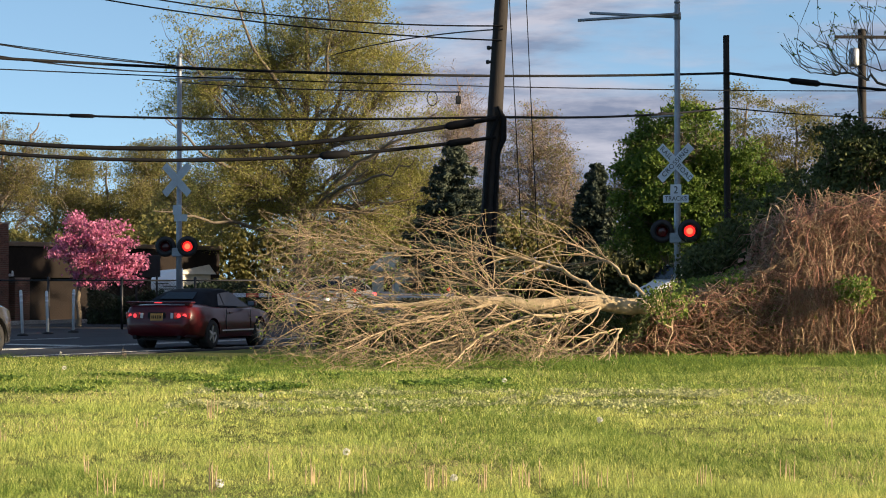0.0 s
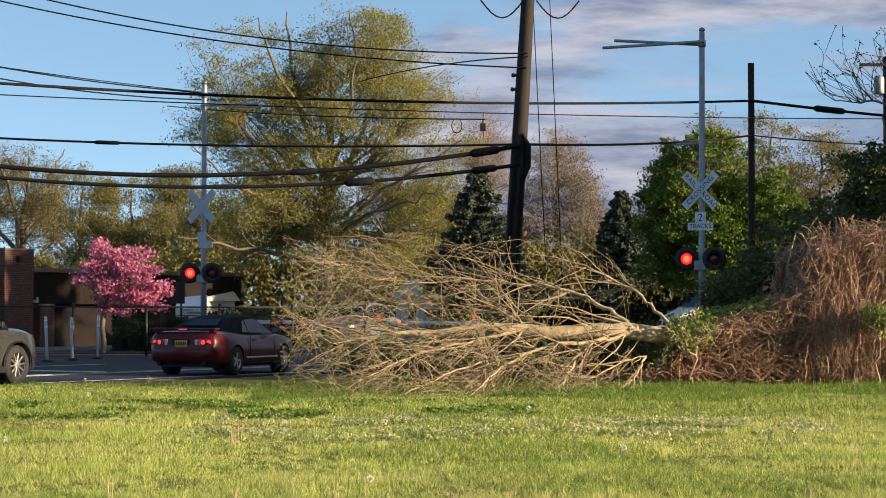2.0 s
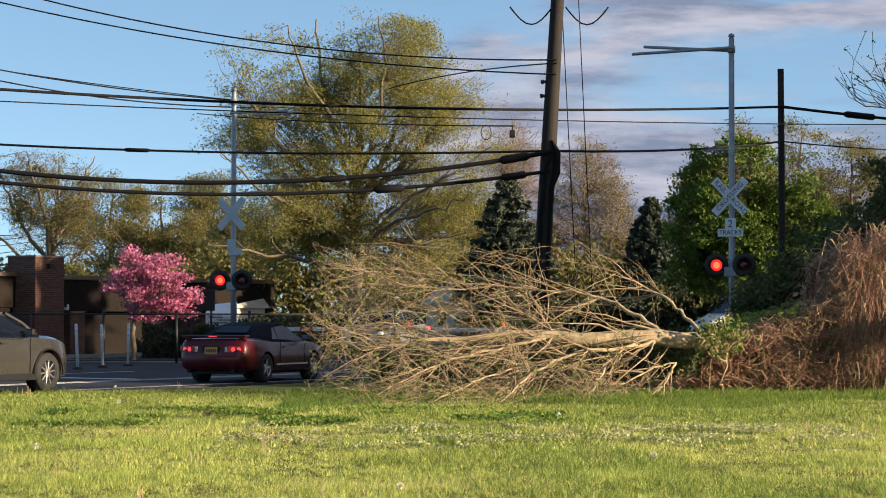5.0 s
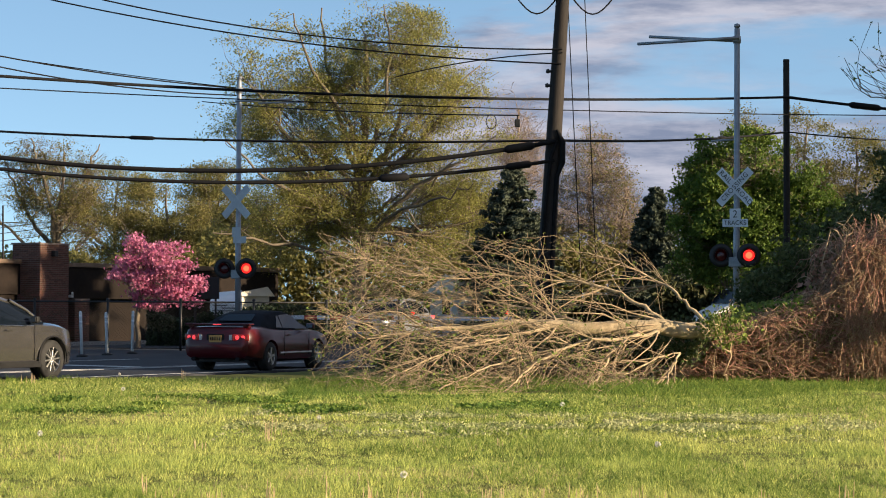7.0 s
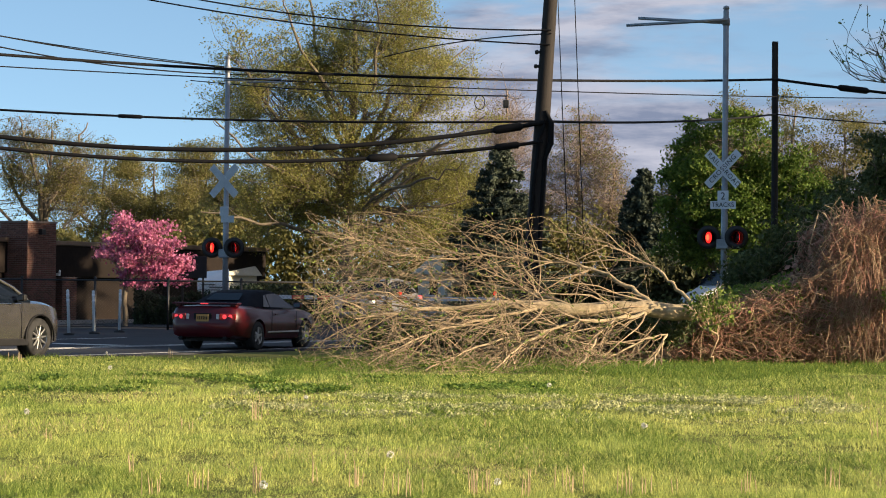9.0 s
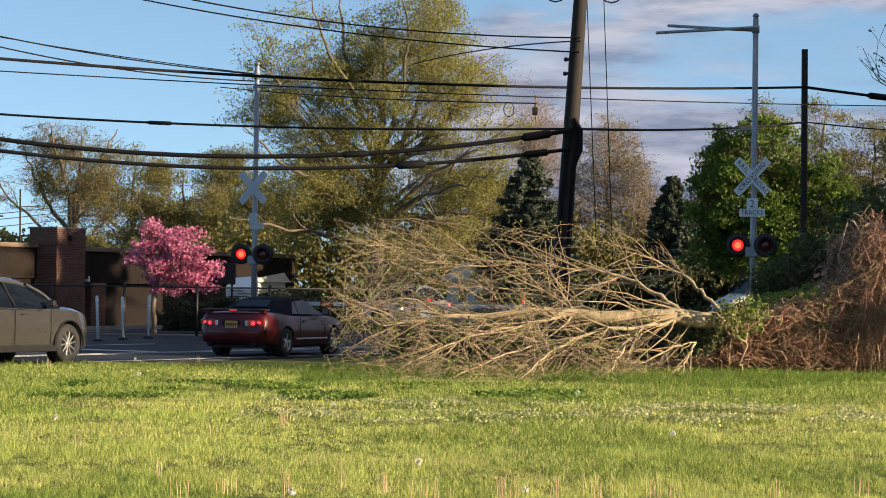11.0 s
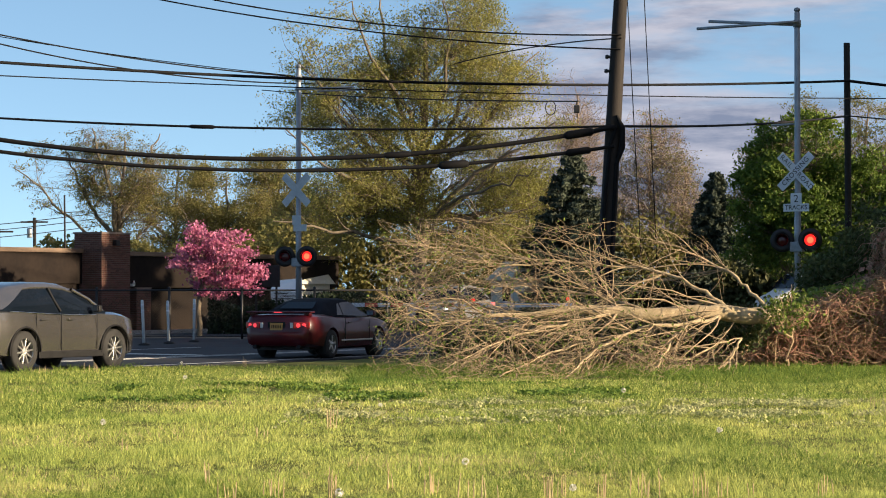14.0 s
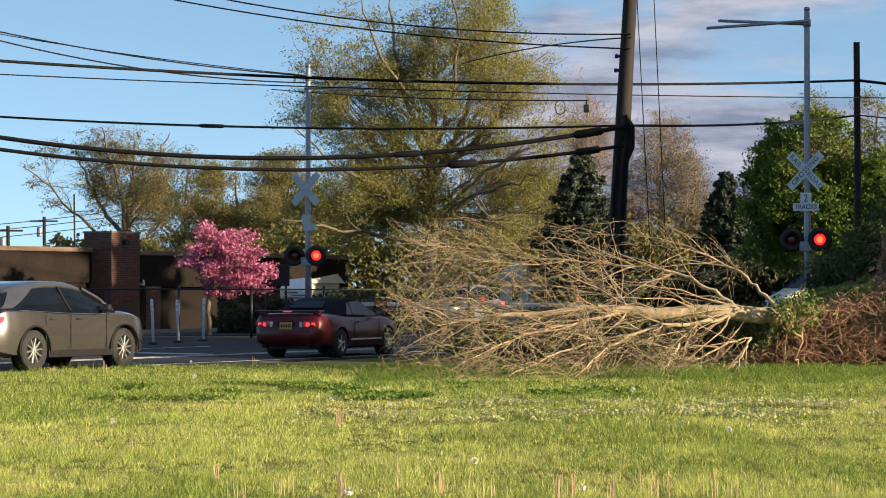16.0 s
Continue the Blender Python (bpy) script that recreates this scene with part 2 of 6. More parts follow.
def part(name, data, mat, parent=None, label="", kind=""):
    """Links a bmesh or mesh as one object, under a thing or part when a parent is given."""
    if isinstance(data, bmesh.types.BMesh):
        bm = data
        data = bpy.data.meshes.new(name)
        bm.to_mesh(data)
        bm.free()
    if mat is not None and not data.materials:
        for m in (mat if isinstance(mat, (list, tuple)) else (mat,)):
            data.materials.append(m)
    ob = new(name, data)
    if parent is not None:
        ob.parent = parent
    return tagged(ob, label, kind=kind)


def thing(name, place, label, category, group="", kind="", turn=0.0):
    ob = new(name)
    ob.empty_display_size = 0.2
    ob.matrix_basis = pose(*place, 0, 0, turn)
    return tagged(ob, label, category, group, kind)


def bm_box(bm, c, s, m=None, bevel=0.0):
    made = bmesh.ops.create_cube(bm, size=1.0)["verts"]
    t = Matrix.Translation(c) @ (m if m is not None else Matrix()) @ Matrix.Diagonal((*s, 1))
    bmesh.ops.transform(bm, matrix=t, verts=made)
    if bevel:
        edges = list({e for v in made for e in v.link_edges})
        bmesh.ops.bevel(bm, geom=edges, offset=bevel, segments=2, affect="EDGES", profile=0.6)
    return bm


def box(c, s, m=None, bevel=0.0):
    return bm_box(bmesh.new(), c, s, m, bevel)


def bm_cyl(bm, a, b, r1, r2=None, n=16):
    a, b = Vector(a), Vector(b)
    q = (b - a).to_track_quat("Z", "Y").to_matrix().to_4x4()
    bmesh.ops.create_cone(bm, cap_ends=True, segments=n, radius1=r1, radius2=r1 if r2 is None else r2, depth=(b - a).length, matrix=Matrix.Translation((a + b) / 2) @ q)
    for f in bm.faces:
        f.smooth = len(f.verts) == 4
    return bm


def cyl(a, b, r1, r2=None, n=16):
    return bm_cyl(bmesh.new(), a, b, r1, r2, n)


def lathe(profile, n=24, axis="Z"):
    """A turned shape from (radius, height) pairs."""
    verts, faces = [], []
    for r, h in profile:
        for i in range(n):
            a = 2 * math.pi * i / n
            p = (r * math.cos(a), r * math.sin(a), h)
            verts.append(p if axis == "Z" else (p[0], h, p[1]) if axis == "Y" else (h, p[0], p[1]))
    for j in range(len(profile) - 1):
        for i in range(n):
            k = (i + 1) % n
            faces.append([j * n + i, j * n + k, (j + 1) * n + k, (j + 1) * n + i])
    return mesh_of("turned", verts, faces, True)


def tubes(name, paths, sides=5):
    """Many tapered tubes as one mesh; a path is (points, radii)."""
    verts, faces, base = [], [], 0
    ang = np.arange(sides) * 2 * np.pi / sides
    for pts, rad in paths:
        p = np.asarray(pts, float)
        if len(p) < 2:
            continue
        d = np.gradient(p, axis=0)
        d /= np.linalg.norm(d, axis=1)[:, None] + 1e-9
        ref = np.array([0.31, 0.17, 0.93]) if abs(d[0][2]) < 0.9 else np.array([0.9, 0.3, 0.1])
        u = np.cross(d, ref)
        u /= np.linalg.norm(u, axis=1)[:, None] + 1e-9
        w = np.cross(d, u)
        r = np.asarray(rad, float)[:, None, None]
        ring = p[:, None, :] + r * (np.cos(ang)[None, :, None] * u[:, None, :] + np.sin(ang)[None, :, None] * w[:, None, :])
        verts.append(ring.reshape(-1, 3))
        m = len(p)
        i = np.arange(m - 1)[:, None] * sides + np.arange(sides)[None, :] + base
        j = np.arange(m - 1)[:, None] * sides + (np.arange(sides)[None, :] + 1) % sides + base
        faces.append(np.stack([i, j, j + sides, i + sides], -1).reshape(-1, 4))
        base += m * sides
    return mesh_of(name, np.concatenate(verts), np.concatenate(faces), True)


def flakes(name, pts, size, rng, aspect=1.6, flat=0.0, ups=None):
    """Small folded leaves at random turns, one mesh: each a kite of four corners."""
    pts = np.asarray(pts, float)
    n = len(pts)
    s = np.asarray(size) * (0.6 + 0.8 * rng.random(n))
    d = rng.normal(size=(n, 3))
    d[:, 2] *= 1 - flat
    d /= np.linalg.norm(d, axis=1)[:, None]
    e = np.cross(d, rng.normal(size=(n, 3)))
    e /= np.linalg.norm(e, axis=1)[:, None] + 1e-9
    k = np.cross(d, e)
    a = pts - d * s[:, None] * aspect / 2
    c = pts + d * s[:, None] * aspect / 2
    b = pts + e * s[:, None] / 2 + k * s[:, None] * 0.15
    f = pts - e * s[:, None] / 2 + k * s[:, None] * 0.15
    v = np.stack([a, b, c, f], 1).reshape(-1, 3)
    return mesh_of(name, v, np.arange(n * 4).reshape(-1, 4))


def grow(trunk, trunk_r, targets, rng, droop=0.0, wiggle=0.12, twig_r=0.012, steps=5, low=0.3):
    """A branching skeleton: from the trunk's nodes a bent branch runs to each target from the best node already grown.
    Returns paths of (points, radii)."""
    pos = [np.array(p, float) for p in trunk]
    parent = [i - 1 for i in range(len(pos))]
    start = len(pos)
    root = pos[0]
    order = np.argsort([min(np.linalg.norm(t - p) for p in pos[:start]) for t in targets])
    arr = np.zeros((start + len(targets) * steps, 3))
    arr[:start] = pos
    count = start
    chains = [list(range(start))]
    for ti in order:
        t = np.asarray(targets[ti], float)
        have = arr[:count]
        gap = np.linalg.norm(have - t, axis=1)
        back = np.linalg.norm(have - root, axis=1) - np.linalg.norm(t - root) * 0.85
        cost = gap + np.maximum(back, 0) * 1.5
        lo = int(start * low)
        cost[:lo] += 1e3
        k = int(np.argmin(cost))
        a, d = arr[k].copy(), np.linalg.norm(arr[k] - t)
        if d < 0.05:
            continue
        m = steps if d > 0.8 else 3 if d > 0.3 else 2
        chain = [k]
        bend = rng.normal(size=3) * wiggle * d
        for s in range(1, m + 1):
            f = s / m
            p = a + (t - a) * f + bend * math.sin(math.pi * f) + np.array([0, 0, droop * d * math.sin(math.pi * f)]) + rng.normal(size=3) * wiggle * 0.2 * d * (f < 1)
            arr[count] = p
            parent.append(chain[-1])
            chain.append(count)
            count += 1
        chains.append(chain)
    load = np.zeros(count)
    for c in chains:
        load[c[-1]] += 1
    for i in range(count - 1, start - 1, -1):
        load[parent[i]] += load[i]
    r = twig_r * np.power(np.maximum(load, 1), 0.42)
    for i in range(start):
        r[i] = trunk_r[i]
    paths = []
    for c in chains:
        rr = [r[i] for i in c]
        if c[0] < start and len(paths):
            rr[0] = min(rr[0], rr[1] * 1.4)
        elif len(paths):
            rr[0] = min(rr[0], rr[1] * 1.25)
        paths.append(([arr[i] for i in c], rr))
    return paths


def in_blobs(blobs, n, rng, shell=0.55):
    """Points in a crown made of ellipsoids (centre, radii), more of them near its skin."""
    w = np.array([b[1][0] * b[1][1] * b[1][2] for b in blobs], float) ** 0.8
    pick = rng.choice(len(blobs), n, p=w / w.sum())
    d = rng.normal(size=(n, 3))
    d /= np.linalg.norm(d, axis=1)[:, None]
    rad = rng.random(n) ** shell
    c = np.array([b[0] for b in blobs], float)[pick]
    s = np.array([b[1] for b in blobs], float)[pick]
    return c + d * s * rad[:, None]


def strung(a, b, sag, n=24):
    a, b = np.array(a, float), np.array(b, float)
    f = np.linspace(0, 1, n)[:, None]
    p = a + (b - a) * f
    p[:, 2] -= sag * 4 * f[:, 0] * (1 - f[:, 0])
    return p

# ---- ground and road ----
def ground_sheet():
    ys = np.concatenate([np.linspace(-400, 10, 8), np.linspace(14, 60, 120), np.linspace(62, 110, 25), np.array([125, 160, 240, 400, 800, 1600, 3500])])
    xs = np.concatenate([np.array([-3500, -1500, -500, -150, -60]), np.linspace(-25, 25, 110), np.array([60, 150, 500, 1500, 3500])])
    verts = []
    for y in ys:
        for x in xs:
            near = max(0.0, 1 - abs(y - 32) / 30) * (abs(x) < 30)
            z = near * (0.05 * noise.noise((x * 0.35, y * 0.35, 0)) + 0.02 * noise.noise((x * 1.3, y * 1.3, 3)))
            verts.append((x, y, z - (0.05 if y > 43.6 + 1.54 * (x + 8.0) and y < 100 and x < 30 else 0.0)))
    n = len(xs)
    faces = [[j * n + i, j * n + i + 1, (j + 1) * n + i + 1, (j + 1) * n + i] for j in range(len(ys) - 1) for i in range(n - 1)]
    return mesh_of("ground", verts, faces, True)


tagged(part("ground", ground_sheet(), M_SOIL), "mown spring lawn of yellowish green grass", "ground", kind="structure")
ROAD_DIR = Vector((0.545, 0.839, 0))
ROAD_OUT = Vector((-0.839, 0.545, 0))
EDGE = Vector((-8.0, 44.6, 0))


def on_road(along, across, z=0.0):
    return EDGE + ROAD_DIR * along + ROAD_OUT * across + Vector((0, 0, z))


def slab(corners, z0, z1):
    v = [(c.x, c.y, z1) for c in corners] + [(c.x, c.y, z0) for c in corners]
    n = len(corners)
    return mesh_of("slab", v, [list(range(n)), list(range(2 * n - 1, n - 1, -1))] + [[i, i + n, (i + 1) % n + n, (i + 1) % n] for i in range(n)])


tagged(part("road", slab([on_road(-60, 0), on_road(60, 0), on_road(60, 22), on_road(-60, 22)], -0.2, 0.0), M_ASPHALT), "dark worn asphalt road before the crossing", "road", kind="structure")
for k, (a, c, la, lc) in enumerate(((6.3, 3.7, 46.0, 0.12), (6.3, 4.1, 46.0, 0.12), (14.0, 0.55, 20.0, 0.12), (11.2, 7.2, 0.5, 5.5), (2, 9.0, 30, 0.12))):
    q = [on_road(a - la / 2, c - lc / 2), on_road(a + la / 2, c - lc / 2), on_road(a + la / 2, c + lc / 2), on_road(a - la / 2, c + lc / 2)]
    tagged(part("road_marking", slab(q, -0.002, 0.005), M_PAINT_ROAD), "worn white line painted on the asphalt", "road marking", "road markings", "structure")
tagged(part("kerb", slab([on_road(-30, 22), on_road(40, 22), on_road(40, 22.2), on_road(-30, 22.2)], -0.1, 0.13), M_CONCRETE), "grey concrete kerb along the asphalt", "kerb", kind="structure")

# ---- low brick building ----
B_DIR = math.degrees(math.atan2(0.875, 0.485))
corner = bearing(197 - 784, 0, 85)


def brick_block(parent, x0, x1, y0, y1, z1, faces="xy", n_max=700):
    """Mortar core with courses of proud bricks on its two seen faces."""
    part("mortar_core", box(((x0 + x1) / 2, (y0 + y1) / 2, z1 / 2), (x1 - x0, y1 - y0, z1)), M_MORTAR, parent)
    h, l = 0.068, 0.205
    bm_front, bm_side = [], []
    for j in range(int(z1 / h)):
        z = (j + 0.5) * h
        off = 0.5 * l * (j % 2)
        if "x" in faces:       # the face along x, at y0
            x = x0 - off
            while x < x1:
                a, b = max(x, x0), min(x + l, x1)
                if b - a > 0.03:
                    bm_front.append(((a + b) / 2, y0 - 0.003, z, (b - a) - 0.011, 0.016, h - 0.011))
                x += l
        if "y" in faces:       # the face along y, at x0
            y = y0 - (l * 0.5 - off)
            while y < y1:
                a, b = max(y, y0), min(y + l, y1)
                if b - a > 0.03:
                    bm_side.append((x0 - 0.003, (a + b) / 2, z, 0.016, (b - a) - 0.011, h - 0.011))
                y += l
    return bm_front + bm_side


def boxes_mesh(name, rows):
    unit = np.array([(-1, -1, -1), (1, -1, -1), (1, 1, -1), (-1, 1, -1), (-1, -1, 1), (1, -1, 1), (1, 1, 1), (-1, 1, 1)]) / 2
    fc = np.array([(0, 3, 2, 1), (4, 5, 6, 7), (0, 1, 5, 4), (1, 2, 6, 5), (2, 3, 7, 6), (3, 0, 4, 7)])
    r = np.array(rows, float)
    v = (unit[None] * r[:, None, 3:] + r[:, None, :3]).reshape(-1, 3)
    f = (fc[None] + np.arange(len(r))[:, None, None] * 8).reshape(-1, 4)
    return mesh_of(name, v, f)


def building():
    b = thing("brick_building", (corner.x, corner.y, 0), "low brown brick building with tan roof coping and square chimney", "building", turn=B_DIR)
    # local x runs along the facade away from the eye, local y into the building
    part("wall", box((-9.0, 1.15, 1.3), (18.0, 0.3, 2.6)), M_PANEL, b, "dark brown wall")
    # canopy shadow on this wall comes from its near-black colour
    part("wall", box((11.0, 1.30, 0.8), (13.6, 0.2, 1.6)), M_PANEL, b, "wall set back under the canopy, shade put into its dark colour")
    part("wall", box((-0.3, 8.0, 1.3), (36.0, 0.3, 2.6)), M_BRICK, b)
    part("wall", box((17.6, 5.2, 1.3), (0.3, 5.4, 2.6)), M_BRICK, b)
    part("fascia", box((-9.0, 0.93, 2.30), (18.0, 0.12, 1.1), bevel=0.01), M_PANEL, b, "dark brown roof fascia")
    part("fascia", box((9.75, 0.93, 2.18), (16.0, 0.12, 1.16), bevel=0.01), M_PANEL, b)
    part("coping", box((-9.0, 1.0, 2.93), (18.1, 0.42, 0.16), bevel=0.015), M_COPING, b, "tan metal coping")
    part("coping", box((9.85, 1.0, 2.86), (16.1, 0.42, 0.16), bevel=0.015), M_COPING, b)
    part("roof", box((-0.2, 4.6, 2.72), (36, 7.0, 0.15)), M_ROOF, b)
    # soffit coloured dark to stand for the shade beneath it
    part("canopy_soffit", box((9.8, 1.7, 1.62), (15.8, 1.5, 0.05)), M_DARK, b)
    ch = part("chimney", box((0.85, 0.61, 3.57), (1.78, 1.30, 0.07), bevel=0.01), M_MORTAR, b, "square brown brick chimney")
    rows = brick_block(ch, 0.0, 1.7, 0.0, 1.22, 3.54)
    # the upper courses brick by brick, the rest joined
    single = [q for q in rows if q[2] > 2.12 and max(q[3], q[4]) > 0.19]
    for along in (3, 4):
        alike = [q for q in single if q[along] > 0.1]
        shape = boxes_mesh("brick", [(0, 0, 0, *alike[0][3:])])
        for q in alike:
            part("brick", shape, M_BRICK_ONE, ch).location = q[:3]
    kept = set(single)
    part("brickwork", boxes_mesh("bricks", [q for q in rows if q not in kept]), M_BRICK, ch, kind="stuff")
    part("floodlight", box((0.75, -0.09, 3.22), (0.22, 0.16, 0.2), bevel=0.02), M_BLACK, b, "black floodlight under the chimney top")
    pier = part("brick_pier", box((3.65, 1.0, 1.59), (0.94, 0.44, 0.04)), M_MORTAR, b)
    rows = brick_block(pier, 3.2, 4.1, 0.8, 1.2, 1.57)
    part("brickwork", boxes_mesh("bricks", rows), M_BRICK, pier, kind="stuff")
    d = part("door", box((3.0, 2.27, 0.8), (0.9, 0.06, 1.6), bevel=0.01), M_DARK, b, "dark door with a glass light")
    part("door_light", box((3.0, 2.23, 1.1), (0.6, 0.02, 0.6)), M_WINDOW, d)
    part("door_frame", box((3.0, 2.25, 1.6), (1.05, 0.1, 0.06)), M_COPING, d)
    part("notice", box((2.35, 2.27, 0.75), (0.16, 0.03, 0.26)), M_WHITE, b, "small white notice")
    lampb = part("wall_lamp", box((2.95, 0.8, 1.70), (0.14, 0.14, 0.10), bevel=0.02), M_WHITE, b, "small white lamp under the fascia")
    part("bulb", cyl((2.95, 0.74, 1.73), (2.95, 0.74, 1.86), 0.05, 0.03), M_WHITE, lampb)
    return b


building()


# ---- posts, masts, poles, wires ----
def delineator(u, d, h, lean):
    p = bearing(u - 784, 0, d)
    o = thing("delineator_post", (p.x, p.y, 0), "slim white plastic post on a black rubber base", "bollard", "posts beside the crossing")
    part("post", lathe([(0.0, 0.04), (0.042, 0.05), (0.042, h - 0.06), (0.038, h - 0.02), (0.0, h)], 12), M_POST, o).rotation_euler = (0, radians(lean), 0)
    part("base", lathe([(0.0, 0.0), (0.16, 0.0), (0.15, 0.04), (0.07, 0.07), (0.0, 0.07)], 14), M_RUBBER, o, "black rubber base")
    for z in (h - 0.16, h - 0.32):
        part("reflective_band", cyl((math.tan(radians(lean)) * z, 0, z - 0.04), (math.tan(radians(lean)) * z, 0, z + 0.04), 0.0445, n=12), M_SIGN, o)


for u, d, h, lean in ((272, 66, 1.27, -2.5), (316, 68, 1.24, -2.0), (360, 70, 1.27, 0.8)):
    delineator(u, d, h, lean)

FLASHERS = []


def signal_mast(name, u, d, top, lamp_h, cross_h, facing, arms, back_only):
    """A crossing signal: steel mast, crossbuck, tracks sign, pair of flashing lamps, and the old arm pipes at the top."""
    p = bearing(u - 784, 0, d)
    o = thing(name, (p.x, p.y, 0), "grey steel railroad crossing mast with crossbuck and red flashing lamps", "crossing signal", "crossing signals", turn=facing)
    part("mast", lathe([(0.0, 0.0), (0.085, 0.0), (0.085, 3.4), (0.078, 3.42), (0.072, top - 0.05), (0.05, top), (0.0, top)], 16), M_GALV, o)
    part("foundation", box((0, 0, 0.12), (0.6, 0.6, 0.24), bevel=0.03), M_CONCRETE, o)
    part("cap", lathe([(0.0, top - 0.02), (0.085, top), (0.07, top + 0.07), (0.0, top + 0.1)], 12), M_GALV, o)
    part("clamp", cyl((0, 0, top - 0.42), (0, 0, top - 0.24), 0.10), M_GALV, o)
    for (x0, z0, x1, z1, y, r) in arms:
        part("arm_pipe", cyl((x0, y, z0), (x1, y, z1), r), M_GALV, o)
    # crossbuck
    cb = part("crossbuck", box((0, -0.10, cross_h), (0.12, 0.05, 0.12)), M_GALV, o, "white X-shaped railroad crossing sign")
    for s in (1, -1):
        m = Matrix.Rotation(radians(45 * s), 4, "Y")
        part("blade", box((0, -0.125 - 0.006 * (s > 0), cross_h), (1.22, 0.004, 0.23), m, 0.0), (M_SIGN_BACK if back_only else M_SIGN), cb)
    if not back_only:
        def word(text, along, tilt, y):
            c = bpy.data.curves.new("word", "FONT")
            c.body, c.size, c.align_x, c.align_y, c.extrude, c.space_character = text, 0.185, "CENTER", "CENTER", 0.001, 1.12
            t = new("lettering", c)
            t.parent = cb
            m = Matrix.Rotation(radians(tilt), 4, "Y")
            t.matrix_basis = Matrix.Translation((0, y, cross_h)) @ m @ Matrix.Translation((along, 0, 0)) @ pose(0, 0, 0, 90, 0, 0)
            c.materials.append(M_BLACK)
        word("RAIL", -0.36, 45, -0.136)
        word("ROAD", 0.36, 45, -0.136)
        word("CROSSING", 0.0, -45, -0.144)
    tr = part("tracks_sign", box((0.12 if back_only else 0, -0.10, lamp_h + 0.84), (0.46 if back_only else 0.70, 0.006, 0.20)), (M_SIGN_BACK if back_only else M_SIGN), o, "small white sign for two tracks")
    part("number_plate_panel", box((0, -0.104, lamp_h + 1.07), (0.30, 0.006, 0.28)), (M_SIGN_BACK if back_only else M_SIGN), tr)
    if not back_only:
        for text, z, s in (("TRACKS", lamp_h + 0.84, 0.165), ("2", lamp_h + 1.06, 0.27)):
            c = bpy.data.curves.new("word", "FONT")
            c.body, c.size, c.align_x, c.align_y, c.extrude = text, s, "CENTER", "CENTER", 0.001
            t = new("lettering", c)
            t.parent = tr
            t.matrix_basis = pose(0, -0.112, z, 90, 0, 0)
            c.materials.append(M_BLACK)
    # lamps
    part("crossarm", cyl((-0.36, 0, lamp_h), (0.36, 0, lamp_h), 0.04), M_BLACK, o)
    part("junction_box", box((0.0, -0.02, lamp_h - 0.17), (0.34, 0.24, 0.26), bevel=0.03), M_GALV, o)
    for side in (-1, 1):
        lamp = part("flasher", lathe([(0.0, 0.16), (0.10, 0.15), (0.155, 0.02), (0.16, -0.06), (0.305, -0.065), (0.305, -0.075), (0.152, -0.08), (0.15, -0.04)], 28, "Y"), M_BLACK, o, "black round flasher with a hood")
        lamp.matrix_basis = pose(0.381 * side, -0.12, lamp_h, 0, 0, 24)
        hood = []
        n = 18
        for j, (yy, cut) in enumerate(((-0.075, 0.0), (-0.27, 0.16))):
            for i in range(n + 1):
                a = math.pi * (-0.22 + 1.44 * i / n)
                hood.append((0.165 * math.cos(a), yy + (0.12 if j and math.sin(a) < 0.2 else 0), 0.165 * math.sin(a)))
        part("hood", mesh_of("hood", hood, [[i, i + 1, n + 2 + i, n + 1 + i] for i in range(n)], True), M_BLACK, lamp)
        # a two-faced drum lens that turns over as the lamp flashes: one face lit, the other dark
        drum = part("turning_lens", lathe([(0.0, -0.035), (0.09, -0.03), (0.142, -0.010), (0.146, 0.0)], 28, "Y"), M_LAMP_ON, lamp, "red lens of the flasher")
        part("bulb_face", lathe([(0.0, -0.040), (0.05, -0.0385), (0.085, -0.033)], 20, "Y"), M_LAMP_CORE, drum)
        part("dark_face", lathe([(0.146, 0.0), (0.142, 0.010), (0.09, 0.03), (0.0, 0.035)], 28, "Y"), M_LAMP_OFF, drum)
        FLASHERS.append((drum, side))
    return o


signal_mast("crossing_signal", 545, 70, 8.1, 2.52, 4.48, -30, ((-0.05, 7.45, 1.95, 7.43, -0.11, 0.03), (0.6, 7.38, 2.2, 7.36, 0.1, 0.022), (-0.1, 5.1, 0.9, 5.12, 0.1, 0.02)), True)
signal_mast("crossing_signal", 1429, 61, 8.72, 2.81, 4.58, -30, ((-2.75, 8.40, 0.1, 8.43, -0.1, 0.04), (-2.5, 8.60, -0.1, 8.38, 0.1, 0.04), (-0.75, 5.80, 0.12, 5.82, 0.1, 0.025)), False)


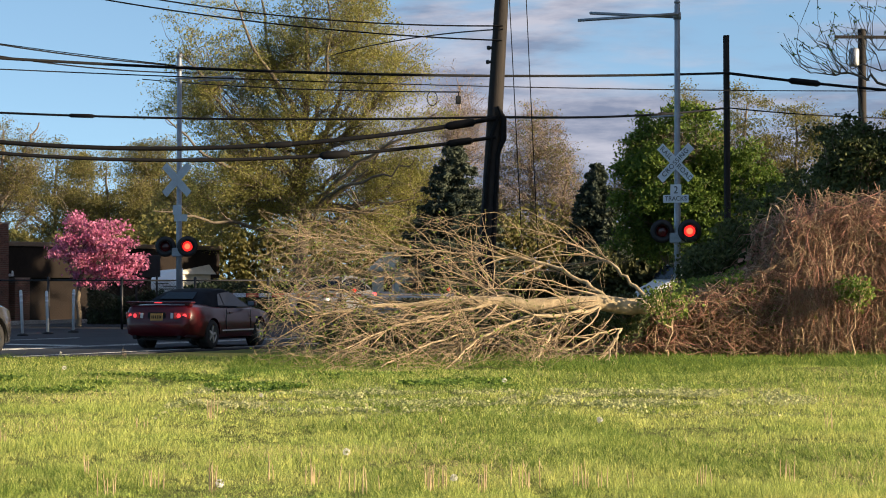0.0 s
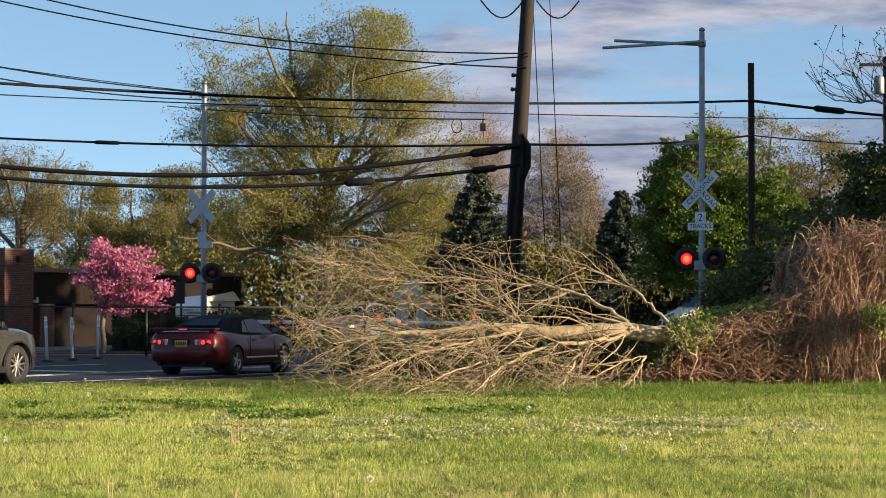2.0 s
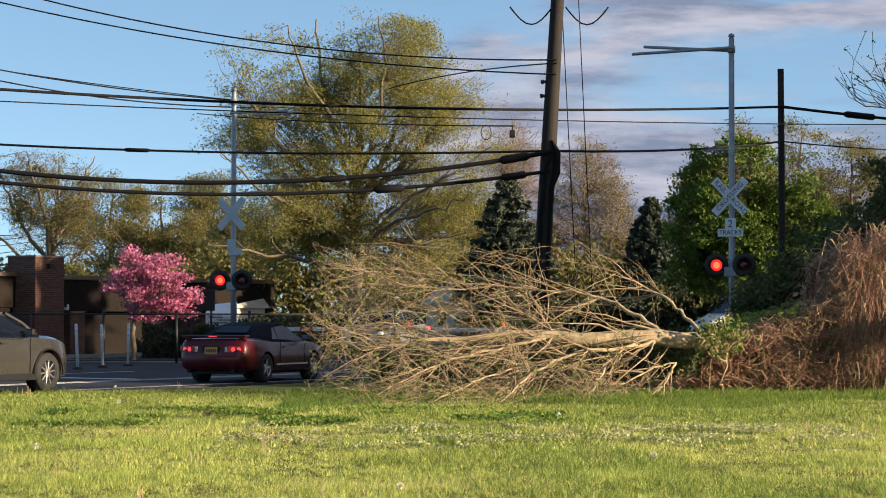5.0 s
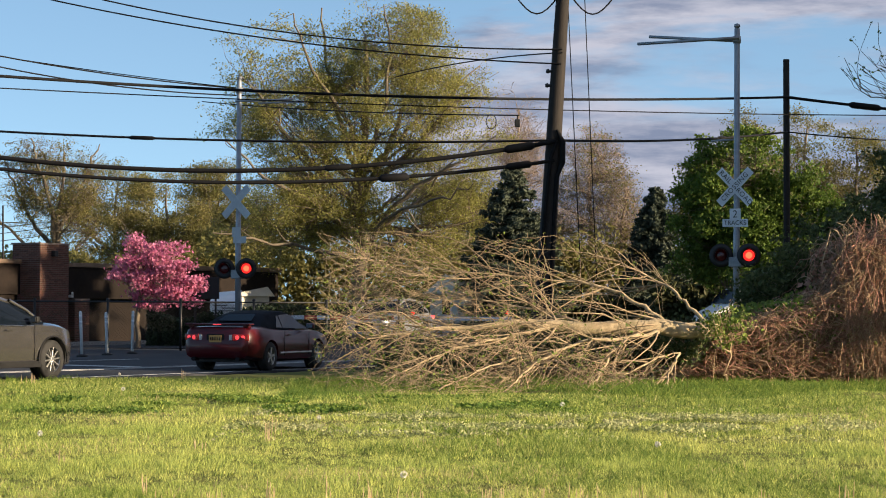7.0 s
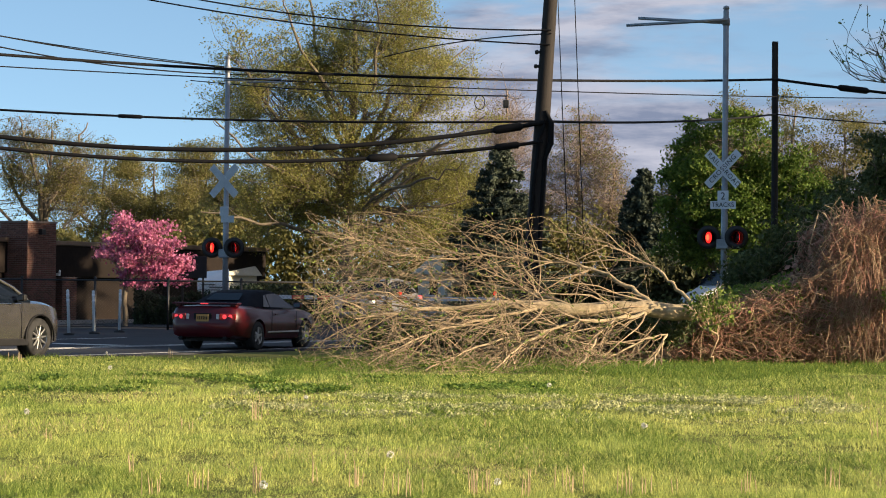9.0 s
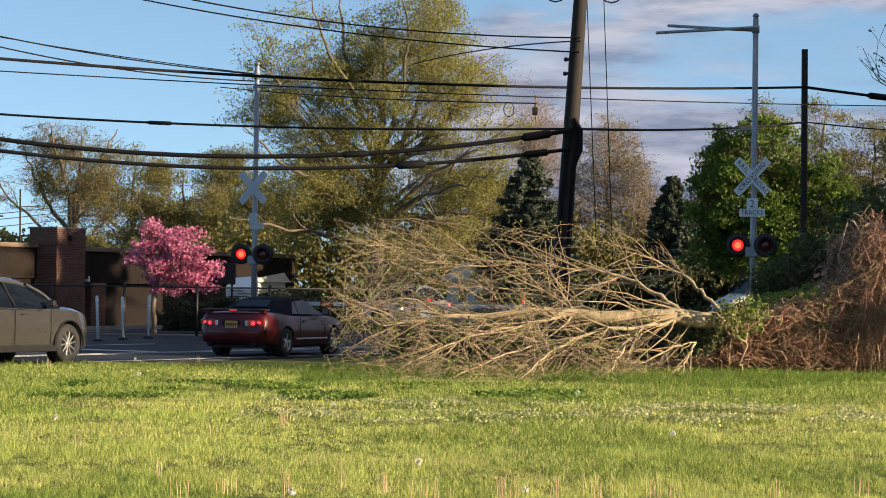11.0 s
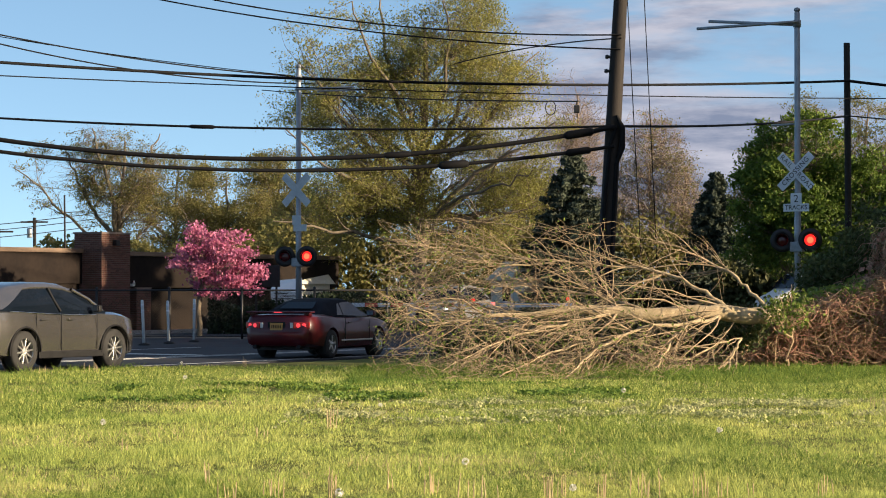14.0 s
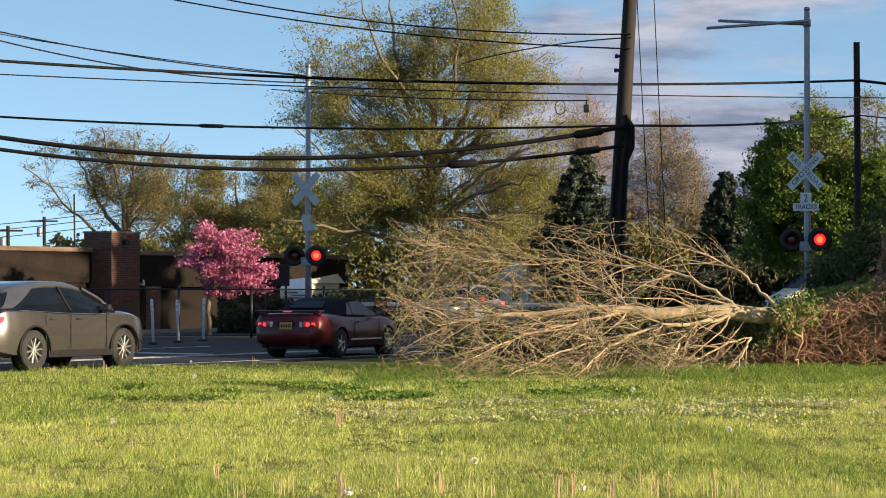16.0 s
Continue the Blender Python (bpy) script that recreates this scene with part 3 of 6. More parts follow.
def utility_pole():
    foot, top = bearing(1079 - 784, 0, 55), bearing(1121 - 784, 600, 55)
    o = thing("utility_pole", (foot.x, foot.y, 0), "dark leaning creosoted wooden utility pole with cables", "utility pole")
    v = Vector((top.x - foot.x, 0, top.z))
    f = lambda s: (v.x * s, 0, v.z * s)
    part("pole", tubes("pole", [([f(s) for s in (0, 0.2, 0.4, 0.6, 0.8, 1.0)], [0.215, 0.205, 0.19, 0.18, 0.165, 0.15])], 18), M_POLE, o)
    part("cable_riser", tubes("riser", [([Vector(f(s)) + Vector((dx, -0.2, 0)) for s, dx in ((0.0, -0.10), (0.2, -0.11), (0.4, -0.12), (0.52, -0.06), (0.56, 0.05))], [0.05] * 5), ([Vector(f(s)) + Vector((dx, -0.18, 0)) for s, dx in ((0.0, 0.12), (0.3, 0.10), (0.47, 0.10), (0.51, 0.22), (0.56, 0.20), (0.59, 0.05))], [0.035, 0.035, 0.05, 0.075, 0.07, 0.03])], 8), M_WIRE, o, "black cables strapped to the pole")
    part("crossarm", box((v.x * 0.97, 0, v.z * 0.975), (2.4, 0.1, 0.12), bevel=0.01), M_POLE, o)
    for z, dx in ((6.95, -0.28), (6.62, -0.28)):
        part("insulator", lathe([(0.0, 0.0), (0.04, 0.0), (0.055, 0.05), (0.03, 0.09), (0.055, 0.13), (0.0, 0.15)], 10, "X"), M_DARK, o).matrix_basis = pose(v.x * z / v.z + dx, -0.02, z)
    for sgn in (-1, 1):
        pts = [(v.x + 0.15 * sgn + sgn * s, -0.05, v.z * 0.93 - 0.75 * math.sin(math.pi * min(1, s / 1.0)) * 0.55 - 0.1) for s in np.linspace(0, 1.0, 9)]
        part("jumper_loop", tubes("loop", [(pts, [0.018] * 9)], 6), M_WIRE, o)
    return o


utility_pole()


def plain_pole(name, u, d, top_v, r, label, arm=0.0):
    p = bearing(u - 784, 0, d)
    h = EYE + (508 - top_v) * d / 4200
    o = thing(name, (p.x, p.y, 0), label, "utility pole")
    part("pole", tubes("pole", [([(0.05, 0, 0), (0.03, 0, h * 0.5), (0, 0, h)], [r * 1.15, r * 1.05, r])], 14), M_POLE, o)
    if arm:
        part("crossarm", box((0, -0.12, h - 0.35), (arm, 0.1, 0.13), bevel=0.01), M_POLE, o)
        part("transformer", lathe([(0, 0), (0.2, 0.0), (0.22, 0.05), (0.22, 0.7), (0.16, 0.78), (0, 0.8)], 16), M_GALV, o).matrix_basis = pose(-0.36, -0.1, h - 1.6)
    else:
        part("cap_block", box((0, 0, h), (r * 1.7, r * 1.7, 0.05)), M_POLE, o)
    return o


plain_pole("utility_pole", 1517, 78, 76, 0.105, "bare dark wooden pole with no crossarm")
plain_pole("utility_pole", 1762, 100, 62, 0.17, "far wooden pole with crossarm in the trees", 2.4)
plain_pole("utility_pole", 78, 190, 384, 0.13, "far wooden pole with crossarm behind the building", 2.2)
plain_pole("utility_pole", 14, 170, 400, 0.13, "far wooden pole with crossarm behind the building", 2.2)
plain_pole("slim_mast", 131, 95, 345, 0.035, "thin grey mast on the roofline")


def cable(name, a, b, sag, r, label, lumps=()):
    """One strung cable; lumps: (place along it, half length, thickness) of its splices."""
    o = thing(name, tuple(a), label, "cable", "overhead cables")
    pts = strung((0, 0, 0), Vector(b) - Vector(a), sag, 40)
    part("line", tubes("line", [(pts, [r] * 40)], 6), M_WIRE, o)
    for f, hl, rr in lumps:
        i = int(f * 39)
        c, dirv = Vector(pts[i]), (Vector(pts[min(i + 1, 39)]) - Vector(pts[max(i - 1, 0)])).normalized()
        part("splice_case", tubes("splice", [([c - dirv * hl, c - dirv * hl * 0.8, c + dirv * hl * 0.8, c + dirv * hl], [r, rr, rr, r])], 8), M_WIRE, o)
    return o


def pole_at(v):
    """The utility pole's place at the height seen v under the frame's top, on its near side."""
    return bearing(1079 + (630 - v) * 0.0665 - 784, 508 - v, 54.8)


LEFT = -160
far = lambda u, v, d: bearing(u - 784, 508 - v, d)
cable("overhead_cable", far(LEFT, 96, 60), far(1519, 142, 77.8), 0.38, 0.045, "thick black cable strung between the poles")
cable("overhead_cable", far(1519, 142, 77.8), far(1900, 178, 80), 0.05, 0.05, "thick black cable strung between the poles", ((0.36, 0.6, 0.11),))
cable("overhead_cable", far(LEFT, 124, 62), far(1900, 172, 80), 0.25, 0.018, "thin black cable strung along the road")
cable("overhead_cable", far(LEFT, 196, 58), pole_at(222), 0.22, 0.028, "black cable strung to the leaning pole", ((0.46, 0.32, 0.05),))
cable("overhead_cable", pole_at(222), far(1519, 204, 77.7), 0.12, 0.032, "black cable strung to the leaning pole", ((0.66, 0.45, 0.06),))
cable("overhead_cable", far(1519, 204, 77.7), far(1900, 222, 84), 0.1, 0.025, "black cable strung to the bare pole")
cable("overhead_cable", far(LEFT, 216, 54), pole_at(224), 0.78, 0.055, "thick sagging black cable with a splice case", ((0.955, 0.35, 0.10), (0.70, 0.3, 0.075)))
cable("overhead_cable", far(LEFT, 240, 53), pole_at(258), 0.66, 0.045, "thick sagging black cable with a splice case", ((0.775, 0.35, 0.095), (0.96, 0.3, 0.085)))
cable("overhead_cable", far(LEFT + 300, -60, 56), pole_at(60), 0.45, 0.018, "thin black cable strung to the leaning pole")
cable("overhead_cable", far(LEFT + 260, -45, 58), pole_at(86), 0.35, 0.018, "thin black cable strung to the leaning pole")
cable("overhead_cable", far(480, 158, 80), far(1040, 178, 56), 0.1, 0.016, "thin black service wire")
cable("overhead_cable", far(820, 112, 70), pole_at(66), -0.12, 0.016, "thin black service wire")
cable("overhead_cable", far(LEFT, 20, 90), far(640, 140, 100.5), 0.45, 0.03, "far black cable across the sky")
cable("overhead_cable", far(LEFT, 28, 90), far(640, 146, 100.5), 0.75, 0.03, "far black cable across the sky")
cable("overhead_cable", far(LEFT, 30, 110), far(640, 142, 100.5), 0.3, 0.02, "far black cable across the sky")
for a in (398, 408, 421):
    cable("overhead_cable", far(-60, a + 4, 170), far(300, a - 40, 200), 0.2, 0.03, "far thin cable behind the trees")


def hung_box():
    p = far(1038, 192, 56)
    o = thing("hanging_terminal", tuple(p), "small black terminal hung from a thin wire with a cable loop", "cable terminal")
    part("case", box((0, 0, 0), (0.13, 0.1, 0.19), bevel=0.02), M_BLACK, o)
    part("hanger", cyl((0, 0, 0.09), (0, 0, 0.20), 0.012, n=6), M_WIRE, o)
    a = np.linspace(0, 2 * np.pi, 22)
    part("loop", tubes("loop", [(np.stack([-0.62 + 0.12 * np.cos(a), 0 * a, 0.03 + 0.17 * np.sin(a)], 1), [0.010] * 22)], 5), M_WIRE, o)
    return o


hung_box()
for u, v0 in ((1131, 60), (1158, -20)):
    cable("overhead_cable", far(u - 10, v0 - 200, 57), far(u + 30, 640, 57), 0.0, 0.011, "thin drop wire behind the leaning pole")

# ---- trees ----
def tree(name, label, place, trunk, trunk_r, blobs, n_branch, n_leaf, leaf_mat, leaf_size, seed, bark=M_BARK, spread=0.5, twig_r=0.012, droop=0.05, sides=5, aspect=1.6, low=0.3, wiggle=0.12, group="", category="tree", gaps=-0.16):
    rng = np.random.default_rng(seed)
    o = thing(name, place, label, category, group)
    goals = in_blobs(blobs, n_branch, rng)
    goals = goals[[noise.noise(tuple(g * 0.55 + seed)) > gaps for g in goals]]
    paths = grow(trunk, trunk_r, goals, rng, droop, wiggle, twig_r, low=low)
    rest = sorted(paths[1:], key=lambda p: -p[1][0])
    part("trunk", tubes("trunk", paths[:1], 12), bark, o)
    for p in rest[:16]:
        part("limb", tubes("limb", [p], sides + 2), bark, o)
    part("twig_tangle", tubes("twigs", rest[16:], 4), bark, o, kind="stuff")
    if n_leaf:
        tips = np.array([np.asarray(p[0])[k] for p in paths[1:] for k in (-1, -1, -2)])
        w = rng.random(len(tips)) ** 1.8 + 0.05
        pick = rng.choice(len(tips), n_leaf, p=w / w.sum())
        pts = tips[pick] + np.clip(rng.normal(size=(n_leaf, 3)), -1.25, 1.25) * np.array((1.0, 1.0, 0.42)) * spread * rng.random((n_leaf, 1))
        part("crown", flakes("crown", pts, leaf_size, rng, aspect), leaf_mat, o)
    return o


def s(u, v, d):
    """A place relative to the ground under (0, d)."""
    return np.array(bearing(u - 784, 508 - v, d))


def rel(u, v, d, foot):
    return tuple(s(u, v, d) - np.array(foot))


def blob(u, v, d, ru, rv, foot, rd=None):
    k = d / 4200
    return (rel(u, v, d, foot), (ru * k, rd if rd else (ru + rv) / 2 * k, rv * k))


def straight(foot_u, top_u, top_v, d, r0, n=9, rng=np.random.default_rng(5)):
    f = np.array(bearing(foot_u - 784, 0, d))
    f[2] = 0
    t = s(top_u, top_v, d) - f
    pts = [t * i / (n - 1) + rng.normal(size=3) * 0.08 * (i > 0) for i in range(n)]
    return tuple(f), pts, [r0 * (1 - 0.85 * (i / (n - 1)) ** 0.8) for i in range(n)]


def axis_limbs(trunk, trunk_r, blobs, n, rng, fork=0.35):
    """Ascending limbs that leave the trunk and reach out into the crown's ellipsoids."""
    trunk = np.asarray(trunk, float)
    goals = in_blobs(blobs, n, rng, 0.25)
    goals = blobs_pull(goals, blobs, 0.86)
    out = []
    for g in goals:
        reach = np.linalg.norm(g[:2] - np.interp(g[2], trunk[:, 2], trunk[:, 0]) * np.array((1, 0)))
        z = np.clip(g[2] - reach * rng.uniform(0.5, 1.0), trunk[-1][2] * fork, trunk[-1][2] * 0.95)
        a = np.array([np.interp(z, trunk[:, 2], trunk[:, k]) for k in range(3)])
        r = float(np.interp(z, trunk[:, 2], trunk_r)) * rng.uniform(0.4, 0.6)
        c = a + (g - a) * np.array((0.55, 0.55, 0.30)) + rng.normal(size=3) * 0.15
        q = np.linspace(0, 1, 9)[:, None]
        pts = a * (1 - q) ** 2 + 2 * c * q * (1 - q) + g * q ** 2
        pts[1:-1] += rng.normal(size=(7, 3)) * 0.035 * np.linalg.norm(g - a) ** 0.6
        out.append((pts, np.linspace(max(r, 0.03), 0.014, 9)))
    return out


def blobs_pull(pts, blobs, f):
    c = np.mean([b[0] for b in blobs], axis=0)
    return c + (pts - c) * f


def guided(points, r0, rng, n=14):
    """A limb through guide points, smoothed and a little crooked."""
    p = np.array(points, float)
    t = np.linspace(0, len(p) - 1, n)
    q = np.stack([np.interp(t, range(len(p)), p[:, k]) for k in range(3)], 1)
    q[1:-1] = (q[:-2] + 2 * q[1:-1] + q[2:]) / 4 + rng.normal(size=(n - 2, 3)) * 0.07
    return q, np.linspace(r0, r0 * 0.22, n)


def sprout(limbs, count, length, blobs, rng, turn=0.8, up=0.12, slim=0.5, steps=5, thin=0.006, start=0.2):
    """Side branches off the given limbs, kept where their tips lie inside the crown."""
    node = np.concatenate([p[int(len(p) * start):] for p, r in limbs])
    rad = np.concatenate([np.asarray(r)[int(len(p) * start):] for p, r in limbs])
    way = np.concatenate([np.gradient(p, axis=0)[int(len(p) * start):] for p, r in limbs])
    way /= np.linalg.norm(way, axis=1)[:, None] + 1e-9
    i = rng.integers(0, len(node), count)
    v = way[i] * 0.7 + rng.normal(size=(count, 3)) * turn * np.array((1, 1, 0.6)) + np.array((0, 0, up))
    L = length * (0.45 + 0.9 * rng.random((count, 1)))
    pts = [node[i]]
    for j in range(steps):
        v = v + rng.normal(size=(count, 3)) * 0.2 + np.array((0, 0, up * 0.5))
        v /= np.linalg.norm(v, axis=1)[:, None]
        pts.append(pts[-1] + v * L / steps)
    pts = np.stack(pts, 1)
    c, s3 = np.array([b[0] for b in blobs], float), np.array([b[1] for b in blobs], float)
    deep = np.min(np.linalg.norm((pts[:, -1, None, :] - c[None]) / s3[None], axis=2), axis=1)
    r0 = np.clip(np.minimum(rad[i] * slim, 0.02 * L[:, 0] + 0.004), thin, None)
    return [(pts[k], np.linspace(r0[k], thin * 0.7, steps + 1)) for k in np.nonzero(deep < 1.06)[0]]


def spread_tree(name, label, place, trunk, trunk_r, blobs, seed, n_leaf, leaf_mat, leaf_size=0.06, limbs=(), n_limb=14, counts=(160, 900, 3600), lengths=(2.3, 1.1, 0.6), clump=0.2, gaps=-0.2, fork=0.35, bark=M_BARK, group="", thin=0.007):
    """A tree with a clear trunk, ascending limbs, three orders of branches, and leaves in clusters on the outer twigs."""
    rng = np.random.default_rng(seed)
    o = thing(name, place, label, "tree", group)
    limbs = [guided(p, r, rng) for p, r in limbs] + axis_limbs(trunk, trunk_r, blobs, n_limb, rng, fork)
    part("trunk", tubes("trunk", [(np.array(trunk), trunk_r)], 12), bark, o)
    for q in limbs:
        part("limb", tubes("limb", [q], 7), bark, o)
    top = [(np.array(trunk)[len(trunk) // 2:], list(trunk_r)[len(trunk) // 2:])]
    one = sprout(limbs + top, counts[0], lengths[0], blobs, rng, 0.85, 0.10, thin=thin * 1.6, start=0.3)
    two = sprout(limbs + one, counts[1], lengths[1], blobs, rng, 1.1, 0.0, thin=thin * 1.2, start=0.5)
    three = sprout(one + two, counts[2], lengths[2], blobs, rng, 1.2, -0.02, thin=thin, steps=3, start=0.4)
    part("branch_tangle", tubes("branches", one, 5), bark, o, kind="stuff")
    part("twig_tangle", tubes("twigs", two + three, 3), bark, o, kind="stuff")
    tips = np.concatenate([p[2:] for p, r in three] + [p[3:] for p, r in two])
    tips = tips[[noise.noise(tuple(t * 0.5 + seed)) + 0.5 * noise.noise(tuple(t * 1.4 + seed)) > gaps for t in tips]]
    w = rng.random(len(tips)) + 0.1
    pick = rng.choice(len(tips), n_leaf, p=w / w.sum())
    pts = tips[pick] + np.clip(rng.normal(size=(n_leaf, 3)), -2, 2) * np.array((1.0, 1.0, 0.5)) * clump
    part("crown", flakes("crown", pts, leaf_size, rng, 1.6), leaf_mat, o)
    return o


# the large spreading tree behind the crossing
foot, tr, rr = straight(757, 772, 40, 100, 0.40, 11)
G = lambda *rows: [rel(u, v, 100 + dy, foot) for u, v, dy in rows]
spread_tree("tall_tree", "tall spreading tree in young olive-green leaf", foot, tr, rr,
            [blob(780, 60, 100, 150, 85, foot), blob(610, 85, 100, 118, 78, foot), blob(900, 120, 100, 115, 95, foot), blob(560, 175, 100, 100, 75, foot), blob(740, 190, 100, 190, 100, foot),
             blob(925, 240, 100, 115, 90, foot), blob(920, 340, 100, 120, 95, foot), blob(640, 330, 100, 160, 90, foot), blob(800, 385, 100, 170, 90, foot), blob(560, 420, 100, 90, 60, foot)],
            11, 170000, M_OLIVE, 0.052,
            [(G((766, 350, 0), (700, 290, -.6), (640, 230, -1), (600, 165, -1.4), (545, 110, -1.8)), .15),
             (G((762, 400, 0), (690, 345, -1), (600, 300, -2), (520, 225, -2.4)), .13),
             (G((768, 330, 0), (725, 210, .8), (700, 100, 1.2), (690, -10, 1.5)), .15),
             (G((769, 300, 0), (735, 190, -.9), (660, 80, -1.6), (640, 0, -2)), .12),
             (G((768, 320, 0), (820, 220, .5), (850, 115, .9), (868, 0, 1.2)), .15),
             (G((769, 270, 0), (800, 170, -1), (815, 80, -1.5), (800, -15, -1.8)), .11),
             (G((764, 390, 0), (850, 315, -1), (930, 262, -1.8), (1000, 215, -2.2)), .13),
             (G((763, 420, 0), (860, 395, 1), (945, 365, 1.6), (1010, 330, 2)), .11),
             (G((762, 435, 0), (665, 415, -1), (570, 400, -2), (500, 390, -2.4)), .11),
             (G((763, 410, 0), (820, 350, -1.8), (900, 330, -3), (960, 300, -3.5)), .10),
             (G((768, 310, 0), (840, 250, -.8), (900, 180, -1.4), (960, 130, -1.8)), .11),
             (G((769, 280, 0), (850, 200, 1), (930, 130, 1.6), (970, 90, 2)), .10)],
            40, (420, 1700, 4200), (2.3, 1.2, 0.65), 0.24, -0.38)


def olive(u, top, base_d, wu, seed, n=14000, mat=M_OLIVE_FAR, label="far tree in thin olive spring leaf", lo=470, branches=1, leaf_size=0.062, bark=M_BARK):
    f, t, r = straight(u, u + 6, top + 40, base_d, 0.24)
    h = lo - top
    spread_tree("background_tree", label, f, t, r, [blob(u, top + h * 0.30, base_d, wu * 0.75, h * 0.32, f), blob(u - wu * 0.45, top + h * 0.56, base_d, wu * 0.6, h * 0.32, f), blob(u + wu * 0.45, top + h * 0.58, base_d, wu * 0.6, h * 0.32, f), blob(u, top + h * 0.8, base_d, wu * 0.9, h * 0.26, f)],
                seed, int(n * 2.5), mat, leaf_size, (), 16, (110 * branches, 320 * branches, 950 * branches), (1.9, 1.0, 0.55), 0.24, -0.22, 0.25, bark, "trees behind the crossing")


for k, (u, top, d, wu, n) in enumerate(((325, 262, 125, 115, 15000), (415, 268, 118, 120, 17000), (500, 255, 130, 105, 13000), (560, 330, 112, 80, 9000), (930, 250, 125, 90, 11000), (1060, 330, 122, 90, 7000), (1365, 205, 118, 60, 7000), (1450, 160, 116, 80, 10000), (1545, 152, 120, 90, 13000), (1640, 175, 118, 100, 11000), (1850, 190, 125, 110, 9000))):
    olive(u, top, d, wu, 40 + k, n)
for k, (u, top, d, wu, br, n) in enumerate(((1035, 125, 128, 95, 4, 700), (1165, 195, 118, 95, 4, 2400), (1225, 260, 112, 60, 2, 1200))):
    olive(u, top, d, wu, 70 + k, n, M_OLIVE_FAR, "bare tree with fine grey-brown twigs", 480, br, 0.06, M_BARE)
# the open-crowned oak behind the building
foot, tr, rr = straight(222, 236, 250, 122, 0.30)
O = lambda *rows: [rel(u, v, 122 + dy, foot) for u, v, dy in rows]
spread_tree("oak_tree", "open-crowned oak with dark limbs and few young leaves", foot, tr, rr,
            [blob(85, 300, 122, 72, 55, foot), blob(200, 268, 122, 80, 52, foot), blob(275, 300, 122, 62, 75, foot), blob(150, 355, 122, 100, 55, foot), blob(250, 375, 122, 80, 60, foot)], 83, 15000, M_OLIVE_FAR, 0.062,
            [(O((219, 450, 0), (165, 405, -.6), (120, 370, -1), (80, 320, -1.2), (40, 295, -1.4)), .10), (O((220, 420, 0), (180, 370, .6), (150, 310, .9), (130, 255, 1)), .13),
             (O((221, 410, 0), (215, 330, -1), (190, 270, -1.2), (180, 225, -1.3)), .13), (O((222, 400, 0), (260, 330, .5), (280, 270, .8), (300, 235, 1)), .13)],
            10, (130, 700, 2600), (2.0, 1.0, 0.55), 0.16, -0.05, 0.35)
# maple in full fresh leaf
foot, tr, rr = straight(1440, 1440, 250, 88, 0.24)
spread_tree("maple_tree", "round maple in dense fresh green leaf", foot, tr, rr, [blob(1440, 245, 88, 95, 62, foot), blob(1372, 310, 88, 62, 62, foot), blob(1520, 285, 88, 85, 65, foot), blob(1420, 370, 88, 110, 65, foot), blob(1565, 360, 88, 80, 65, foot), blob(1380, 440, 88, 80, 50, foot), blob(1490, 445, 88, 120, 60, foot)],
            21, 80000, M_MAPLE, 0.082, (), 26, (200, 800, 1800), (1.5, 0.9, 0.5), 0.17, -0.28, 0.2)


def spruce(u, top, base, half, d, seed, label):
    rng = np.random.default_rng(seed)
    f = np.array(bearing(u - 784, 0, d))
    f[2] = 0
    h = EYE + (508 - top) * d / 4200
    o = thing("spruce_tree", tuple(f), label, "tree", "spruces")
    part("trunk", tubes("trunk", [([(0, 0, 0), (0, 0, h * 0.5), (0, 0, h)], [0.2, 0.12, 0.02])], 8), M_BARK, o)
    paths, pts = [], []
    half = half * d / 4200
    for i in range(330):
        z = h * (0.06 + 0.93 * rng.random())
        L = half * (1 - z / h) ** 0.8 * (0.65 + 0.5 * rng.random()) + 0.15
        a = rng.random() * 2 * math.pi
        p = [np.array((math.cos(a) * L * q, math.sin(a) * L * q, z - L * 0.2 * q + L * 0.12 * q * q)) for q in (0, 0.35, 0.7, 1.0)]
        paths.append((p, [0.03, 0.02, 0.014, 0.006]))
        m = int(30 + 110 * L)
        q = rng.random((m, 1)) ** 0.7
        base_p = np.array((math.cos(a), math.sin(a), 0))[None] * L * q + np.array((0, 0, z))[None] - np.array((0, 0, L * 0.2)) * q + np.array((0, 0, L * 0.12)) * q * q
        side = np.array((-math.sin(a), math.cos(a), 0))[None] * rng.normal(size=(m, 1)) * 0.16 * L * (1.1 - q)
        pts.append(base_p + side + np.array((0, 0, -1))[None] * rng.random((m, 1)) * 0.16 + rng.normal(size=(m, 3)) * 0.04)
    part("bough_tangle", tubes("boughs", paths, 3), M_BARK, o, kind="stuff")
    part("needles", flakes("needles", np.concatenate(pts), 0.075, rng, 2.6), M_SPRUCE, o)


